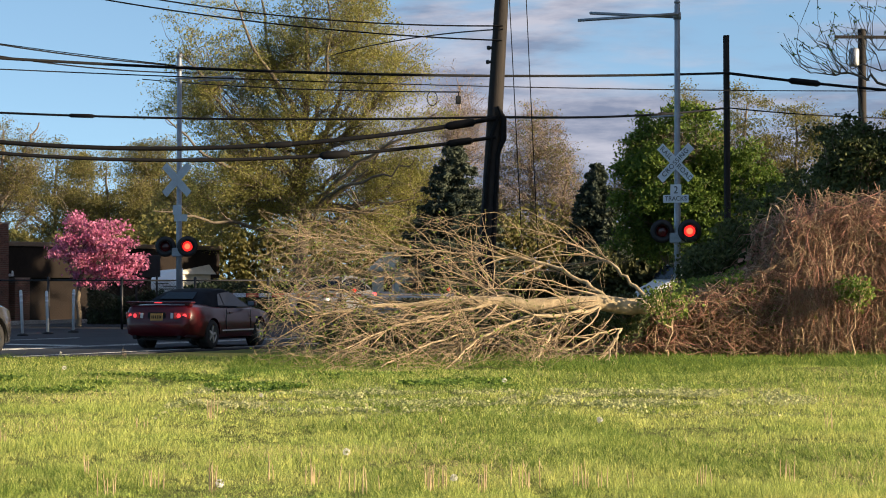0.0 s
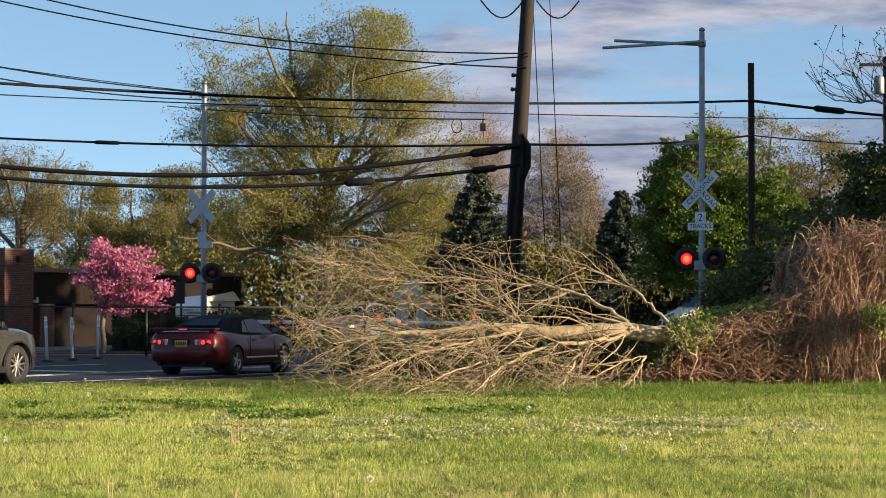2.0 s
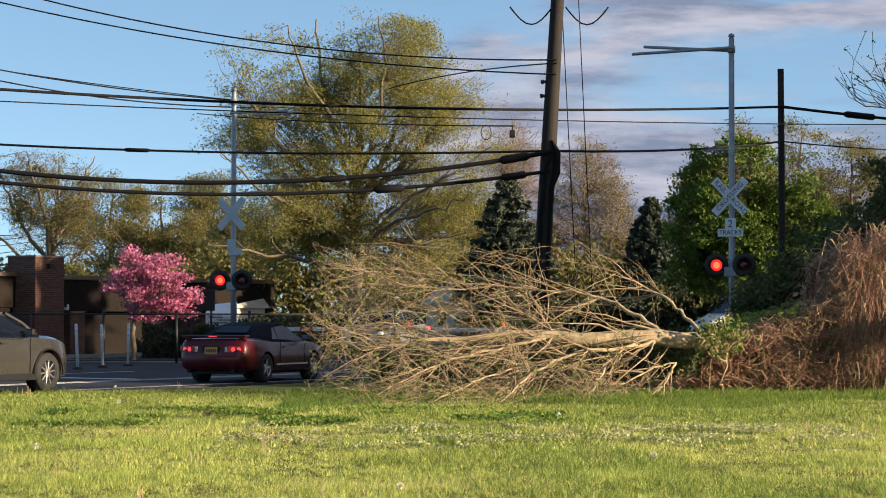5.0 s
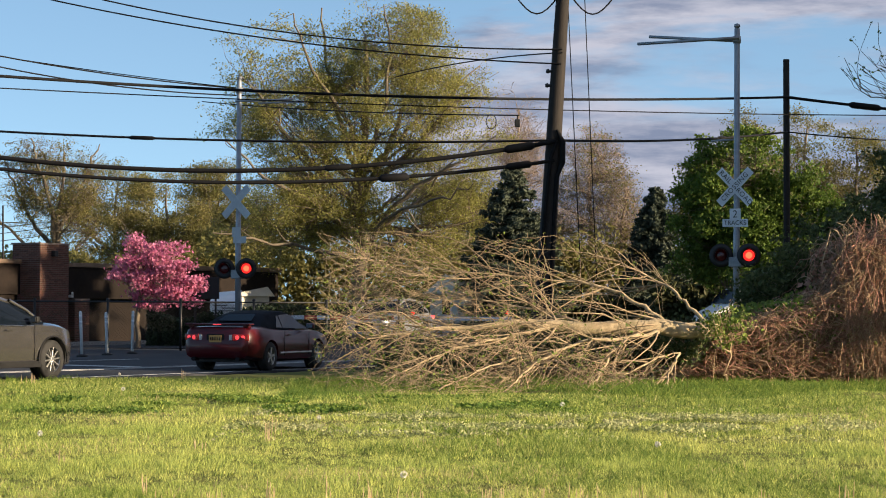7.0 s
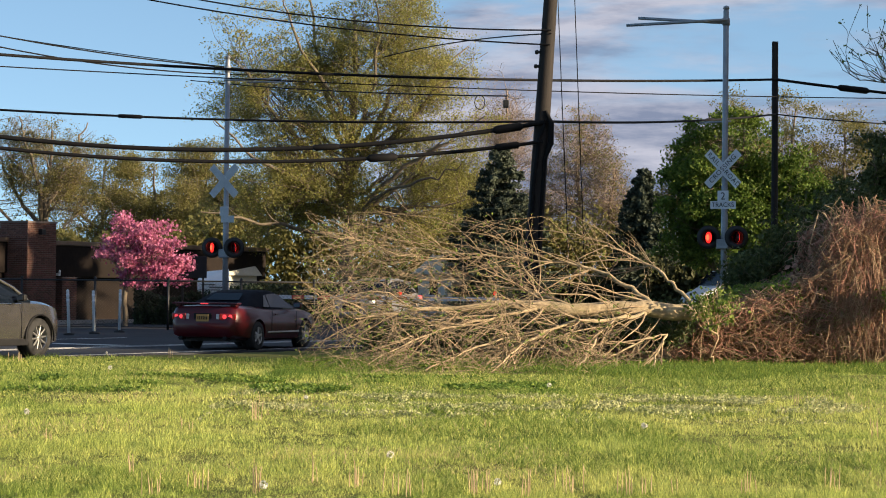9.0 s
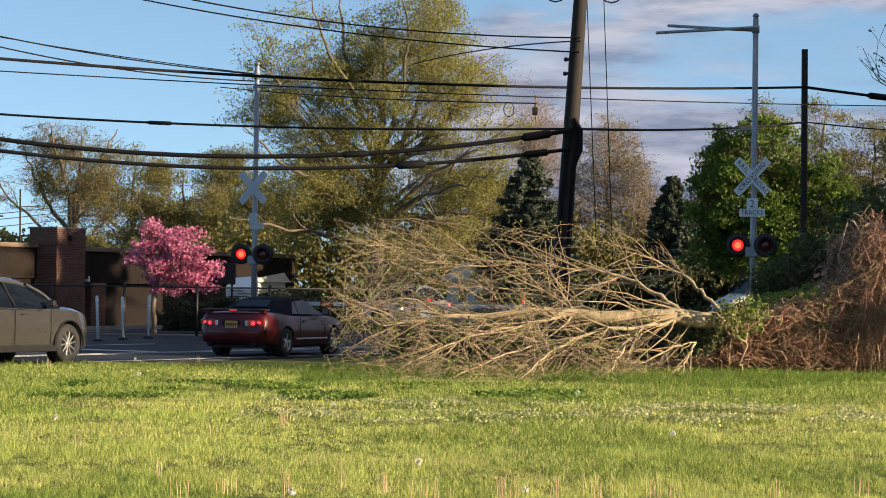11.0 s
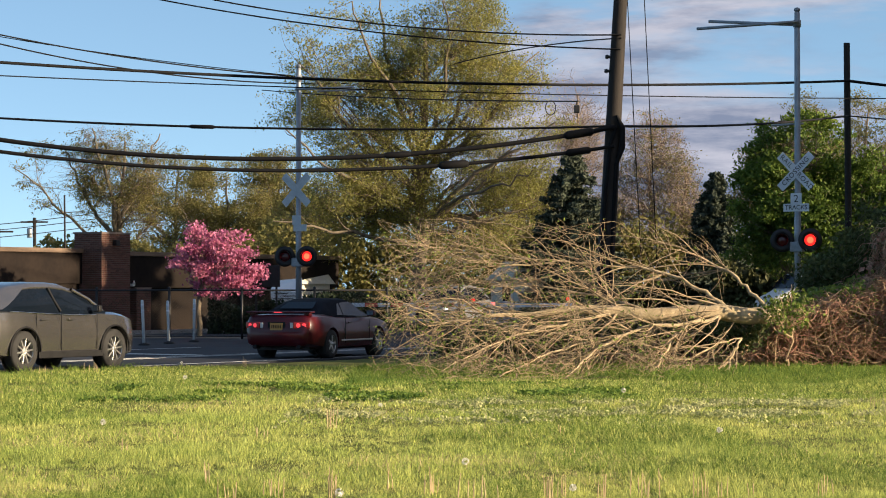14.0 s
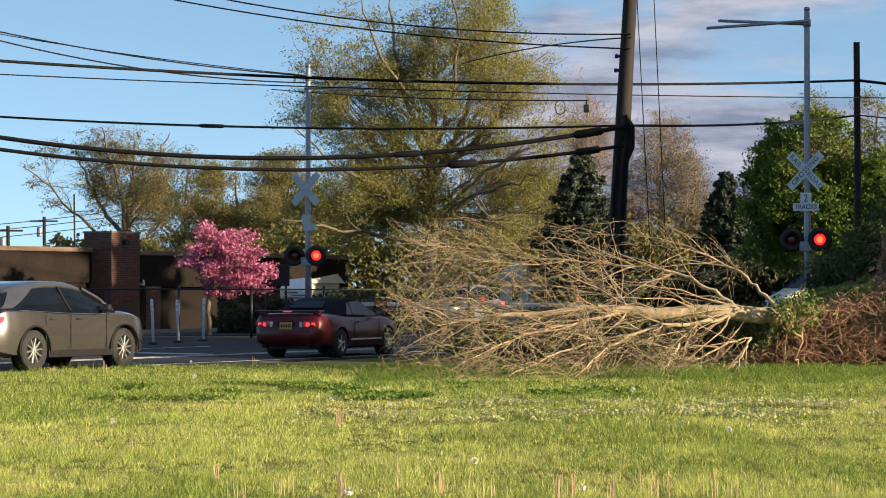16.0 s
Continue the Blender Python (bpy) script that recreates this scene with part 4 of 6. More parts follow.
spruce(1030, 262, 600, 130, 96, 3, "dark green spruce with drooping boughs")
spruce(1284, 302, 590, 95, 100, 4, "dark grey-green spruce with a narrow top")
foot, tr, rr = straight(1765, 1760, 170, 62, 0.16)
tree("ivy_clad_tree", "dark tree smothered in ivy behind the thicket", foot, tr, rr, [blob(1760, 200, 62, 60, 50, foot), blob(1720, 270, 62, 70, 60, foot), blob(1790, 310, 62, 90, 70, foot), blob(1690, 360, 62, 90, 60, foot)],
     420, 20000, M_IVY, 0.075, 23, spread=0.35, low=0.2)
foot, tr, rr = straight(1850, 1830, -80, 60, 0.15)
tree("bare_tree", "bare tree with thin budding branches over the thicket", foot, tr, rr, [blob(1700, 70, 60, 100, 70, foot), blob(1640, 90, 60, 50, 30, foot), blob(1780, 20, 60, 80, 70, foot), blob(1840, 100, 60, 90, 90, foot), blob(1680, 10, 60, 60, 30, foot)],
     110, 260, M_BUSHLEAF, 0.05, 24, spread=0.12, twig_r=0.008, low=0.45, wiggle=0.2)
for k, (u, v, d, ru, rv, n) in enumerate(((1560, 430, 52, 70, 80, 12000), (1650, 420, 52, 80, 80, 12000), (1740, 420, 52.5, 90, 80, 12000), (1840, 400, 52.5, 90, 80, 10000), (1490, 490, 52, 60, 50, 9000), (1640, 400, 58, 90, 80, 9000))):
    foot, tr, rr = straight(u, u + 4, v - 20, d, 0.06)
    tree("overgrown_shrub", "dark overgrown shrub full of bare twigs and leaves", foot, tr, rr, [blob(u, v, d, ru, rv, foot, 1.6), blob(u - 10, v + 70, d, ru, rv, foot, 1.6)], 260, n * 2 // 3, M_IVY, 0.06, 61 + k, M_BARK, 0.3, 0.005, low=0.1, gaps=-0.2, wiggle=0.3, group="shrubs along the road", category="shrub")


# pink blossoming cherry by the building
foot = tuple(np.array(bearing(370 - 784, 0, 79)) * np.array((1, 1, 0)))
trunk = [np.array((0, 0, 0.0)), np.array((0.02, 0, 0.4)), np.array((-0.05, 0.02, 0.8)), np.array((0.0, 0, 1.2)), np.array((0.05, 0, 1.7)), np.array((0.0, 0, 2.3))]
tree("cherry_tree", "pink blossoming cherry tree with several stems", foot, trunk, [0.10, 0.09, 0.085, 0.08, 0.06, 0.04],
     [blob(352, 402, 79, 26, 26, foot), blob(395, 425, 79, 60, 36, foot), blob(430, 465, 79, 55, 42, foot), blob(372, 465, 79, 52, 46, foot), blob(460, 495, 79, 38, 36, foot), blob(420, 505, 79, 50, 30, foot)],
     260, 13000, M_BLOSSOM, 0.075, 31, spread=0.26, twig_r=0.007, low=0.4, aspect=1.2)

# ---- fallen tree ----
def fallen_tree():
    rng = np.random.default_rng(77)
    d = 46.0
    origin = np.array(bearing(1360 - 784, 0, d))
    origin[2] = 0
    o = thing("fallen_tree", tuple(origin), "uprooted tree on its side with pale limbs and bare twigs", "fallen tree")
    P = lambda u, v, dy=0.0: s(u, v, d + dy) - origin
    limbs = [
        ([P(1470, 566, 2.4), P(1410, 557, 1.1), P(1360, 557, 0.3), P(1310, 553, .1), P(1250, 553), P(1180, 556, -.1), P(1110, 552, -.2), P(1040, 546, -.3), P(960, 556, -.4), P(880, 560, -.7), P(800, 572, -.9)], [.20, .18, .175, .17, .155, .14, .12, .085, .055, .035, .02]),
        ([P(1330, 553, .2), P(1290, 538, .4), P(1255, 510, .6), P(1215, 488, .8), P(1150, 473, .9), P(1080, 468, 1.0), P(1000, 462, 1.1), P(930, 455, 1.2), P(860, 448, 1.3)], [.13, .105, .085, .075, .065, .055, .04, .028, .014]),
        ([P(1375, 545, .6), P(1345, 515, .8), P(1325, 492, 1.0), P(1285, 470, 1.2), P(1240, 446, 1.4), P(1190, 428, 1.5), P(1120, 415, 1.6)], [.09, .075, .065, .055, .04, .028, .012]),
        ([P(1290, 560, -.1), P(1235, 572, -.5), P(1170, 577, -.9), P(1120, 592, -1.2), P(1080, 612, -1.9), P(1050, 640, -3.0), P(1010, 672, -4.6)], [.11, .09, .075, .06, .05, .04, .015]),
        ([P(1235, 572, -.4), P(1210, 592, -.8), P(1190, 625, -1.6), P(1180, 645, -2.6), P(1175, 668, -3.9)], [.065, .055, .045, .035, .02]),
        ([P(1330, 598, -.2), P(1290, 606, -.5), P(1250, 628, -.8), P(1225, 640, -1.0)], [.03, .045, .035, .02]),
        ([P(1328, 600, -.2), P(1314, 622, -.6), P(1309, 645, -1.4), P(1310, 665, -2.8)], [.05, .045, .035, .025]),
        ([P(1120, 592, -1.1), P(1060, 605, -1.4), P(990, 625, -2.4), P(930, 650, -3.6), P(880, 675, -5.0)], [.055, .045, .035, .025, .01]),
        ([P(1110, 552, -.2), P(1040, 570, -.7), P(960, 582, -1.1), P(880, 612, -1.9), P(800, 655, -3.4)], [.07, .055, .04, .028, .01]),
        ([P(1180, 556, .1), P(1100, 530, .5), P(1010, 510, .8), P(920, 500, 1.0), P(830, 500, 1.2), P(750, 520, 1.3)], [.07, .055, .042, .03, .02, .01]),
        ([P(1000, 462, 1.0), P(930, 470, .8), P(850, 462, .6), P(790, 438, .5)], [.035, .03, .02, .008]),
        ([P(960, 556, -.4), P(880, 545, -.3), P(800, 535, -.2), P(720, 545, 0)], [.045, .035, .022, .008]),
    ]
    limbs = [(p, [r * (0.95 if k == 0 else 0.48) for r in rad]) for k, (p, rad) in enumerate(limbs)]
    fine_limbs = []
    for pts, rad in limbs:
        p = np.array(pts)
        t = np.linspace(0, len(p) - 1, len(p) * 3 - 2)
        q = np.stack([np.interp(t, range(len(p)), p[:, k]) for k in range(3)], 1)
        q[1:-1] = (q[:-2] + 2 * q[1:-1] + q[2:]) / 4 + rng.normal(size=(len(q) - 2, 3)) * 0.018
        fine_limbs.append((q, np.interp(t, range(len(p)), rad)))
    part("trunk", tubes("trunk", fine_limbs[:1], 14), M_FALLEN, o, "thick pale trunk")
    for q in fine_limbs[1:]:
        part("limb", tubes("limb", [q], 9), M_FALLEN, o)
    # smaller branches in three orders, sweeping towards the crown
    nodes = np.concatenate([q for q, r in fine_limbs])
    radii = np.concatenate([r for q, r in fine_limbs])
    way = np.concatenate([np.gradient(q, axis=0) for q, r in fine_limbs])
    way /= np.linalg.norm(way, axis=1)[:, None] + 1e-9
    orders = []
    for count, length, back in ((280, 2.0, 0.46), (850, 1.0, 0.62), (2100, 0.5, 0.70)):
        weight = np.where(nodes[:, 0] < -0.4, 1.0, 0.15) * (0.5 + np.clip(-nodes[:, 0] / 6, 0, 1))
        pick = rng.choice(len(nodes), count, p=weight / weight.sum())
        paths = []
        for i in pick:
            L = length * (0.45 + 0.9 * rng.random())
            v = way[i] * (0.7 + 0.5 * rng.random()) + rng.normal(size=3) * back
            v /= np.linalg.norm(v)
            r0 = min(radii[i] * 0.6, 0.008 * L + 0.004)
            pts = [nodes[i]]
            m = 6
            for j in range(m):
                v = v + rng.normal(size=3) * 0.15 + np.array((-0.06, 0, -0.02))
                v /= np.linalg.norm(v)
                pts.append(pts[-1] + v * L / m)
            pts = np.array(pts)
            pts[:, 2] = np.maximum(pts[:, 2], 0.02)
            if pts[-1][0] < -7.6 or pts[-1][2] > 3.0 or pts[:, 0].max() > 0.3:
                continue
            paths.append((pts, np.linspace(max(r0, 0.0042), 0.003, len(pts))))
        orders.append(paths)
        nodes = np.concatenate([nodes] + [p for p, r in paths])
        radii = np.concatenate([radii] + [r for p, r in paths])
        gw = [np.gradient(p, axis=0) for p, r in paths]
        way = np.concatenate([way] + [g / (np.linalg.norm(g, axis=1)[:, None] + 1e-9) for g in gw])
    for q in orders[0]:
        part("branch", tubes("branch", [q], 5), M_TWIG, o)
    part("twig_tangle", tubes("twigs", orders[1] + orders[2], 3), M_TWIG, o, kind="stuff")
    tips = np.concatenate([p[3:] for p, r in orders[2]])
    pick = rng.choice(len(tips), 4200)
    part("young_foliage", flakes("young", tips[pick] + rng.normal(size=(4200, 3)) * 0.03, 0.035, rng), M_BUSHLEAF, o, "sparse young green leaves")


fallen_tree()


# ---- vine-covered bank ----
def thicket():
    rng = np.random.default_rng(9)
    c = np.array(bearing(1600 - 784, 0, 48.5))
    c[2] = 0
    o = thing("vine_thicket", tuple(c), "tangled brown mound of dead vines and brambles with some green shoots", "thicket")
    k = 48.5 / 4200

    def height(x):
        u = 1600 + x / k
        return float(np.interp(u, (1330, 1365, 1420, 1504, 1555, 1578, 1596, 1650, 1727, 1950), (0.4, 1.1, 1.4, 1.65, 1.9, 2.6, 3.2, 3.3, 3.55, 3.4))) * (1 + 0.10 * noise.noise((x * 1.1, 4.2, 0)) + 0.10 * noise.noise((x * 3.1, 1.2, 0)))

    def inside(p):
        return abs(p[1]) < 2.0 and 0 < p[2] < height(p[0]) * (1 - 0.12 * (p[1] / 2.0) ** 2)

    red, tan = [], []
    # upright canes at the foot
    for i in range(1500):
        x, y = rng.uniform(-2.9, 5.2), rng.uniform(-1.9, 1.8)
        h = min(height(x), 1.1) * rng.uniform(0.3, 1.0)
        lean = rng.normal(size=2) * 0.22
        q = np.linspace(0, 1, 6)[:, None]
        pts = np.array((x, y, 0)) + q * np.array((lean[0] * h, lean[1] * h, h)) + rng.normal(size=(6, 3)) * 0.035 * q + np.array((0.0, -0.25, 0)) * q ** 3
        pts[:, 2] = np.maximum(pts[:, 2], 0)
        (tan if rng.random() < 0.4 else red).append((pts, np.linspace(0.008, 0.004, 6)))
    # wandering tangle through the mound
    for i in range(5200):
        x = rng.uniform(-2.8, 5.2)
        p = np.array((x, rng.uniform(-2.0, -0.9) if i % 5 < 3 else rng.uniform(-1.2, 1.0), height(x) * rng.uniform(0.08, 1.0)))
        v = rng.normal(size=3)
        v /= np.linalg.norm(v)
        pts = [p.copy()]
        for j in range(rng.integers(6, 15)):
            v = v + rng.normal(size=3) * 0.46 + np.array((0, -0.03, -0.07))
            if not inside(p + v * 0.25):
                v = v * np.array((-0.5 if height(p[0] + v[0] * 0.25) < p[2] else 0.7, -0.5, -0.35)) + np.array((0, 0, 0.05 if p[2] < 0.3 else -0.25))
            v /= np.linalg.norm(v)
            p = p + v * 0.19
            p[2] = max(p[2], 0.02)
            pts.append(p.copy())
        r = rng.uniform(0.004, 0.011)
        (tan if rng.random() < 0.28 else red).append((np.array(pts), np.linspace(r, r * 0.5, len(pts))))
    # strands that hang down over the face of the mound
    for i in range(650):
        x = rng.uniform(0.0, 5.2)
        h = height(x)
        q = np.linspace(0, 1, 12)
        z0, z1 = h * rng.uniform(0.45, 1.03), h * rng.uniform(0.0, 0.45)
        sway = np.cumsum(rng.normal(size=12)) * 0.07
        pts = np.stack([x + rng.normal() * 0.25 * q + sway, -1.35 - 0.75 * np.sin(q * 1.6) * rng.uniform(0.4, 1.1) + np.cumsum(rng.normal(size=12)) * 0.03, z0 + (z1 - z0) * q + 0.10 * np.sin(q * 3.1)], 1)
        pts[:, 2] = np.maximum(pts[:, 2], 0.02)
        r = rng.uniform(0.0035, 0.008)
        (tan if rng.random() < 0.3 else red).append((pts, np.linspace(r, r * 0.55, 12)))
    # arching sprays that break the outline
    for i in range(420):
        x, y = rng.uniform(-2.6, 5.0), rng.uniform(-1.2, 1.0)
        h, a, L = height(x), rng.uniform(0, 2 * math.pi), rng.uniform(0.3, 0.8)
        q = np.linspace(0, 1, 8)
        pts = np.stack([x + np.cos(a) * L * q, y + np.sin(a) * L * q * 0.6, h * 0.85 + L * (0.9 * q - 1.25 * q * q)], 1) + rng.normal(size=(8, 3)) * 0.02
        (tan if rng.random() < 0.5 else red).append((pts, np.linspace(0.008, 0.003, 8)))
    part("vine_tangle", tubes("vines", red, 3), M_VINE, o, "reddish brown dead vines", kind="stuff")
    part("cane_tangle", tubes("canes", tan, 3), M_CANE, o, "tan dry canes", kind="stuff")
    for i in range(5):
        x, y = rng.uniform(-1.5, 3.6), rng.uniform(-1.7, -0.6)
        h = height(x)
        q = np.linspace(0, 1, 11)
        pts = np.stack([x + 0.9 * (q - 0.5) * rng.choice((-1, 1)) + 0.05 * rng.normal(size=11), y - 0.1 * q, h * np.sin(q * 2.3) * 0.98], 1)
        pts[1:-1] = (pts[:-2] + pts[1:-1] + pts[2:]) / 3
        part("stem", tubes("stem", [(pts, np.linspace(0.022, 0.009, 11))], 6), M_CANE, o)
    n = 26000
    x = np.where(rng.random(n) < 0.45, rng.uniform(-2.9, -0.6, n), rng.uniform(-2.9, 5.0, n))
    hh = np.array([height(v) for v in x])
    z = hh * rng.random(n) ** 1.2
    y = rng.uniform(-1.7, 1.5, n)
    clump = np.array([noise.noise((a * 1.1, b * 1.1, c2 * 1.1 + 5)) for a, b, c2 in zip(x, y, z)])
    keep = ((clump > 0.10) & ((z < 1.6) | (x < -0.6) | (clump > 0.38))) | ((x < -0.9) & (clump > -0.12))
    part("shoot_foliage", flakes("shoots", np.stack([x, y, z], 1)[keep], 0.06, rng), M_BUSHLEAF, o, "green leaves in the tangle", kind="stuff")
    n = 12000
    pts = np.stack([rng.uniform(-2.7, 5.0, n), rng.uniform(-0.2, 2.2, n), rng.random(n)], 1)
    pts[:, 2] *= np.array([height(v) for v in pts[:, 0]]) * 0.85
    part("inner_litter", flakes("litter", pts, 0.10, rng), M_VINE, o, kind="stuff")


thicket()


def bramble(u, d, w, h, seed):
    """A low dark bramble behind the fallen crown."""
    rng = np.random.default_rng(seed)
    c = np.array(bearing(u - 784, 0, d))
    c[2] = 0
    o = thing("bramble_bush", tuple(c), "low dark bramble of stems and leaves behind the fallen tree", "bramble", "brambles")
    st, lv = [], []
    for i in range(260):
        x, y, hh = rng.uniform(-w, w), rng.uniform(-0.7, 0.7), h * rng.uniform(0.4, 1.0)
        a, L = rng.uniform(0, 2 * math.pi), rng.uniform(0.2, 0.7)
        q = np.linspace(0, 1, 6)
        pts = np.stack([x + np.cos(a) * L * q, y + np.sin(a) * L * q, hh * np.sin(q * 2.2)], 1)
        pts[:, 2] = np.maximum(pts[:, 2], 0)
        st.append((pts, np.linspace(0.007, 0.003, 6)))
        lv.append(pts[1:])
    part("stem_tangle", tubes("stems", st, 3), M_VINE, o, kind="stuff")
    tips = np.concatenate(lv)
    pts = tips[rng.choice(len(tips), 4200)] + rng.normal(size=(4200, 3)) * 0.09
    pts[:, 2] = np.maximum(pts[:, 2], 0.02)
    part("foliage", flakes("leaves", pts, 0.055, rng), M_IVY, o, kind="stuff")


for k, (u, d, w, h) in enumerate(((950, 50.5, 0.9, 0.8), (1060, 50.0, 0.9, 0.95), (1170, 49.6, 0.9, 1.05), (1270, 49.3, 0.9, 1.15), (1360, 49.0, 0.9, 1.3), (860, 51.5, 0.7, 0.6))):
    bramble(u, d, w, h, 300 + k)


# leafy shoots where the trunk meets the thicket, and a bright clump further along
for k, (u, v, d, ru, rv, n, mat) in enumerate(((1412, 548, 46.0, 56, 46, 700, M_BUSHLEAF), (1745, 530, 46.2, 38, 30, 900, M_BUSHLEAF), (1330, 590, 46.6, 50, 34, 1500, M_IVY))):
    foot, tr, rr = straight(u, u + 3, v - 20, d, 0.02)
    tree("leafy_shrub", "small shrub with fresh yellowish green leaves at the thicket", foot, tr, rr, [blob(u, v, d, ru, rv, foot, 0.5)], 150, n, mat, 0.05, 161 + k, M_CANE, 0.12, 0.004, low=0.05, group="leafy shrubs", category="shrub")

# unseen trees added beyond the thicket, only to cast shade over road and building
for k, (x, y, h) in enumerate(((22.5, 47.3, 9.5), (20.5, 52.5, 12.0), (21.5, 57, 17.0), (23, 61.5, 17.0), (25, 68, 9.0), (27, 73.5, 14.5), (29, 71, 14.0))):
    trk = [np.array((0.1 * math.sin(i * 1.3 + k), 0.1 * math.cos(i * 1.7), h * 0.8 * i / 7)) for i in range(8)]
    tree("shade_tree", "unseen leafy tree added to shade road, car and building", (x, y, 0), trk, [0.22 - 0.025 * i for i in range(8)],
         [((0, 0, h * 0.55), (2.6, 3.0, h * 0.28)), ((0.6, 0.8, h * 0.82), (1.8, 2.0, h * 0.18)), ((-0.5, -0.4, h * 0.28), (2.3, 2.8, h * 0.24))], 240, 10000, M_OLIVE_FAR, 0.42, 90 + k, spread=0.8, low=0.15, group="roadside trees")
# ---- vehicles ----
def loft_body(name, stations, section, sharp=32):
    """Closed skin through mirrored half sections (points of y, z from keel to crown) along x."""
    verts, faces = [], []
    m = None
    for x in stations:
        half = section(x)
        ring = [(x, -y, z) for y, z in half] + [(x, y, z) for y, z in reversed(half)]
        m = len(ring)
        verts += ring
    for j in range(len(stations) - 1):
        for i in range(m):
            k = (i + 1) % m
            faces.append([j * m + i, j * m + k, (j + 1) * m + k, (j + 1) * m + i])
    faces.append(list(range(m)))
    faces.append([len(verts) - m + i for i in range(m)][::-1])
    bm = bmesh.new()
    vs = [bm.verts.new(v) for v in verts]
    for f in faces:
        bm.faces.new([vs[i] for i in f])
    bmesh.ops.remove_doubles(bm, verts=bm.verts, dist=0.0008)
    bmesh.ops.recalc_face_normals(bm, faces=bm.faces)
    me = bpy.data.meshes.new(name)
    bm.to_mesh(me)
    bm.free()
    return me


def cut(me, cutters, sharp=30):
    """The mesh less some cylinders (a, b, radius), for wheel openings."""
    base = new("rough", me)
    tools = []
    for a, b, r in cutters:
        bm = cyl(a, b, r, n=36)
        t = bpy.data.meshes.new("tool")
        bm.to_mesh(t)
        bm.free()
        ob = new("tool", t)
        mod = base.modifiers.new("cut", "BOOLEAN")
        mod.object, mod.operation, mod.solver = ob, "DIFFERENCE", "EXACT"
        tools.append(ob)
    bpy.context.view_layer.update()
    got = bpy.data.meshes.new_from_object(base.evaluated_get(bpy.context.evaluated_depsgraph_get()))
    for ob in tools + [base]:
        bpy.data.objects.remove(ob)
    got.polygons.foreach_set("use_smooth", [True] * len(got.polygons))
    got.set_sharp_from_angle(angle=radians(sharp))
    got.materials.clear()
    return got


def wheel(parent, x, y, r, w, spokes, out):
    o = part("wheel", lathe([(r * 0.62, -w / 2), (r * 0.93, -w / 2), (r, -w / 2 + 0.03), (r, w / 2 - 0.03), (r * 0.93, w / 2), (r * 0.68, w / 2), (r * 0.66, w / 2 - 0.02)], 32, "Y"), M_RUBBER, parent, "black tyre on an alloy rim")
    o.matrix_basis = pose(x, y, r)
    f = out * (w / 2 - 0.012)
    part("rim", lathe([(r * 0.67, f), (r * 0.63, f * 1.02), (r * 0.63, f * 0.8), (r * 0.62, 0.0)], 32, "Y"), M_ALLOY, o)
    part("hub", lathe([(0.0, f * 0.98), (0.06, f * 0.97), (0.075, f * 0.8), (0.075, f * 0.5)], 16, "Y"), M_ALLOY, o)
    part("brake_well", lathe([(0.0, f * 0.35), (r * 0.63, f * 0.35)], 24, "Y"), M_BLACK, o)
    for i in range(spokes):
        a = 2 * math.pi * i / spokes + 0.2
        part("spoke", box((0, f * 0.86, r * 0.37), (0.05 if spokes < 8 else 0.032, 0.03, r * 0.56), None, 0.006), M_ALLOY, o).matrix_basis = Matrix.Rotation(a, 4, "Y")
    return o


def panel(name, pts, mat, parent, thick=0.012, label=""):
    """A thin pane or panel through corner points, given depth along its normal."""
    bm = bmesh.new()
    f = bm.faces.new([bm.verts.new(p) for p in pts])
    f.normal_update()
    n = f.normal.copy()
    r = bmesh.ops.extrude_face_region(bm, geom=[f])
    bmesh.ops.translate(bm, verts=[v for v in r["geom"] if isinstance(v, bmesh.types.BMVert)], vec=n * thick)
    bmesh.ops.recalc_face_normals(bm, faces=bm.faces)
    return part(name, bm, mat, parent, label)


def body_section(top, low, wide, crown=0.03, tumble=0.92):
    def sec(x):
        zt, zb, w = top(x), low(x), wide(x)
        h = zt - zb
        return [(0.0, zb), (w * 0.82, zb), (w * 0.95, zb + 0.05 * min(1, h / 0.4)), (w * 0.985, zb + h * 0.26), (w, zb + h * 0.5), (w * 0.99, zb + h * 0.68),
                (w * 0.965, zb + h * 0.83), (w * tumble, zb + h * 0.94), (w * 0.80, zt + crown * 0.35), (w * 0.45, zt + crown * 0.8), (0.0, zt + crown)]
    return sec


def house_section(roof, belt, base_w, top_w):
    def sec(x):
        zr, zb = roof(x), belt(x)
        h = max(zr - zb, 0.012)
        f = min(1.0, h / 0.30)
        wt = base_w(x) + (top_w(x) - base_w(x)) * f
        return [(0.0, zb - 0.06), (base_w(x), zb - 0.06), (base_w(x), zb), (base_w(x) + (wt - base_w(x)) * 0.5, zb + h * 0.45), (wt, zb + h * 0.80), (wt * 0.94, zb + h * 0.92), (wt * 0.75, zb + h * 0.985), (0.0, zb + h)]
    return sec


def lin(xs, ys):
    return lambda x: float(np.interp(x, xs, ys))


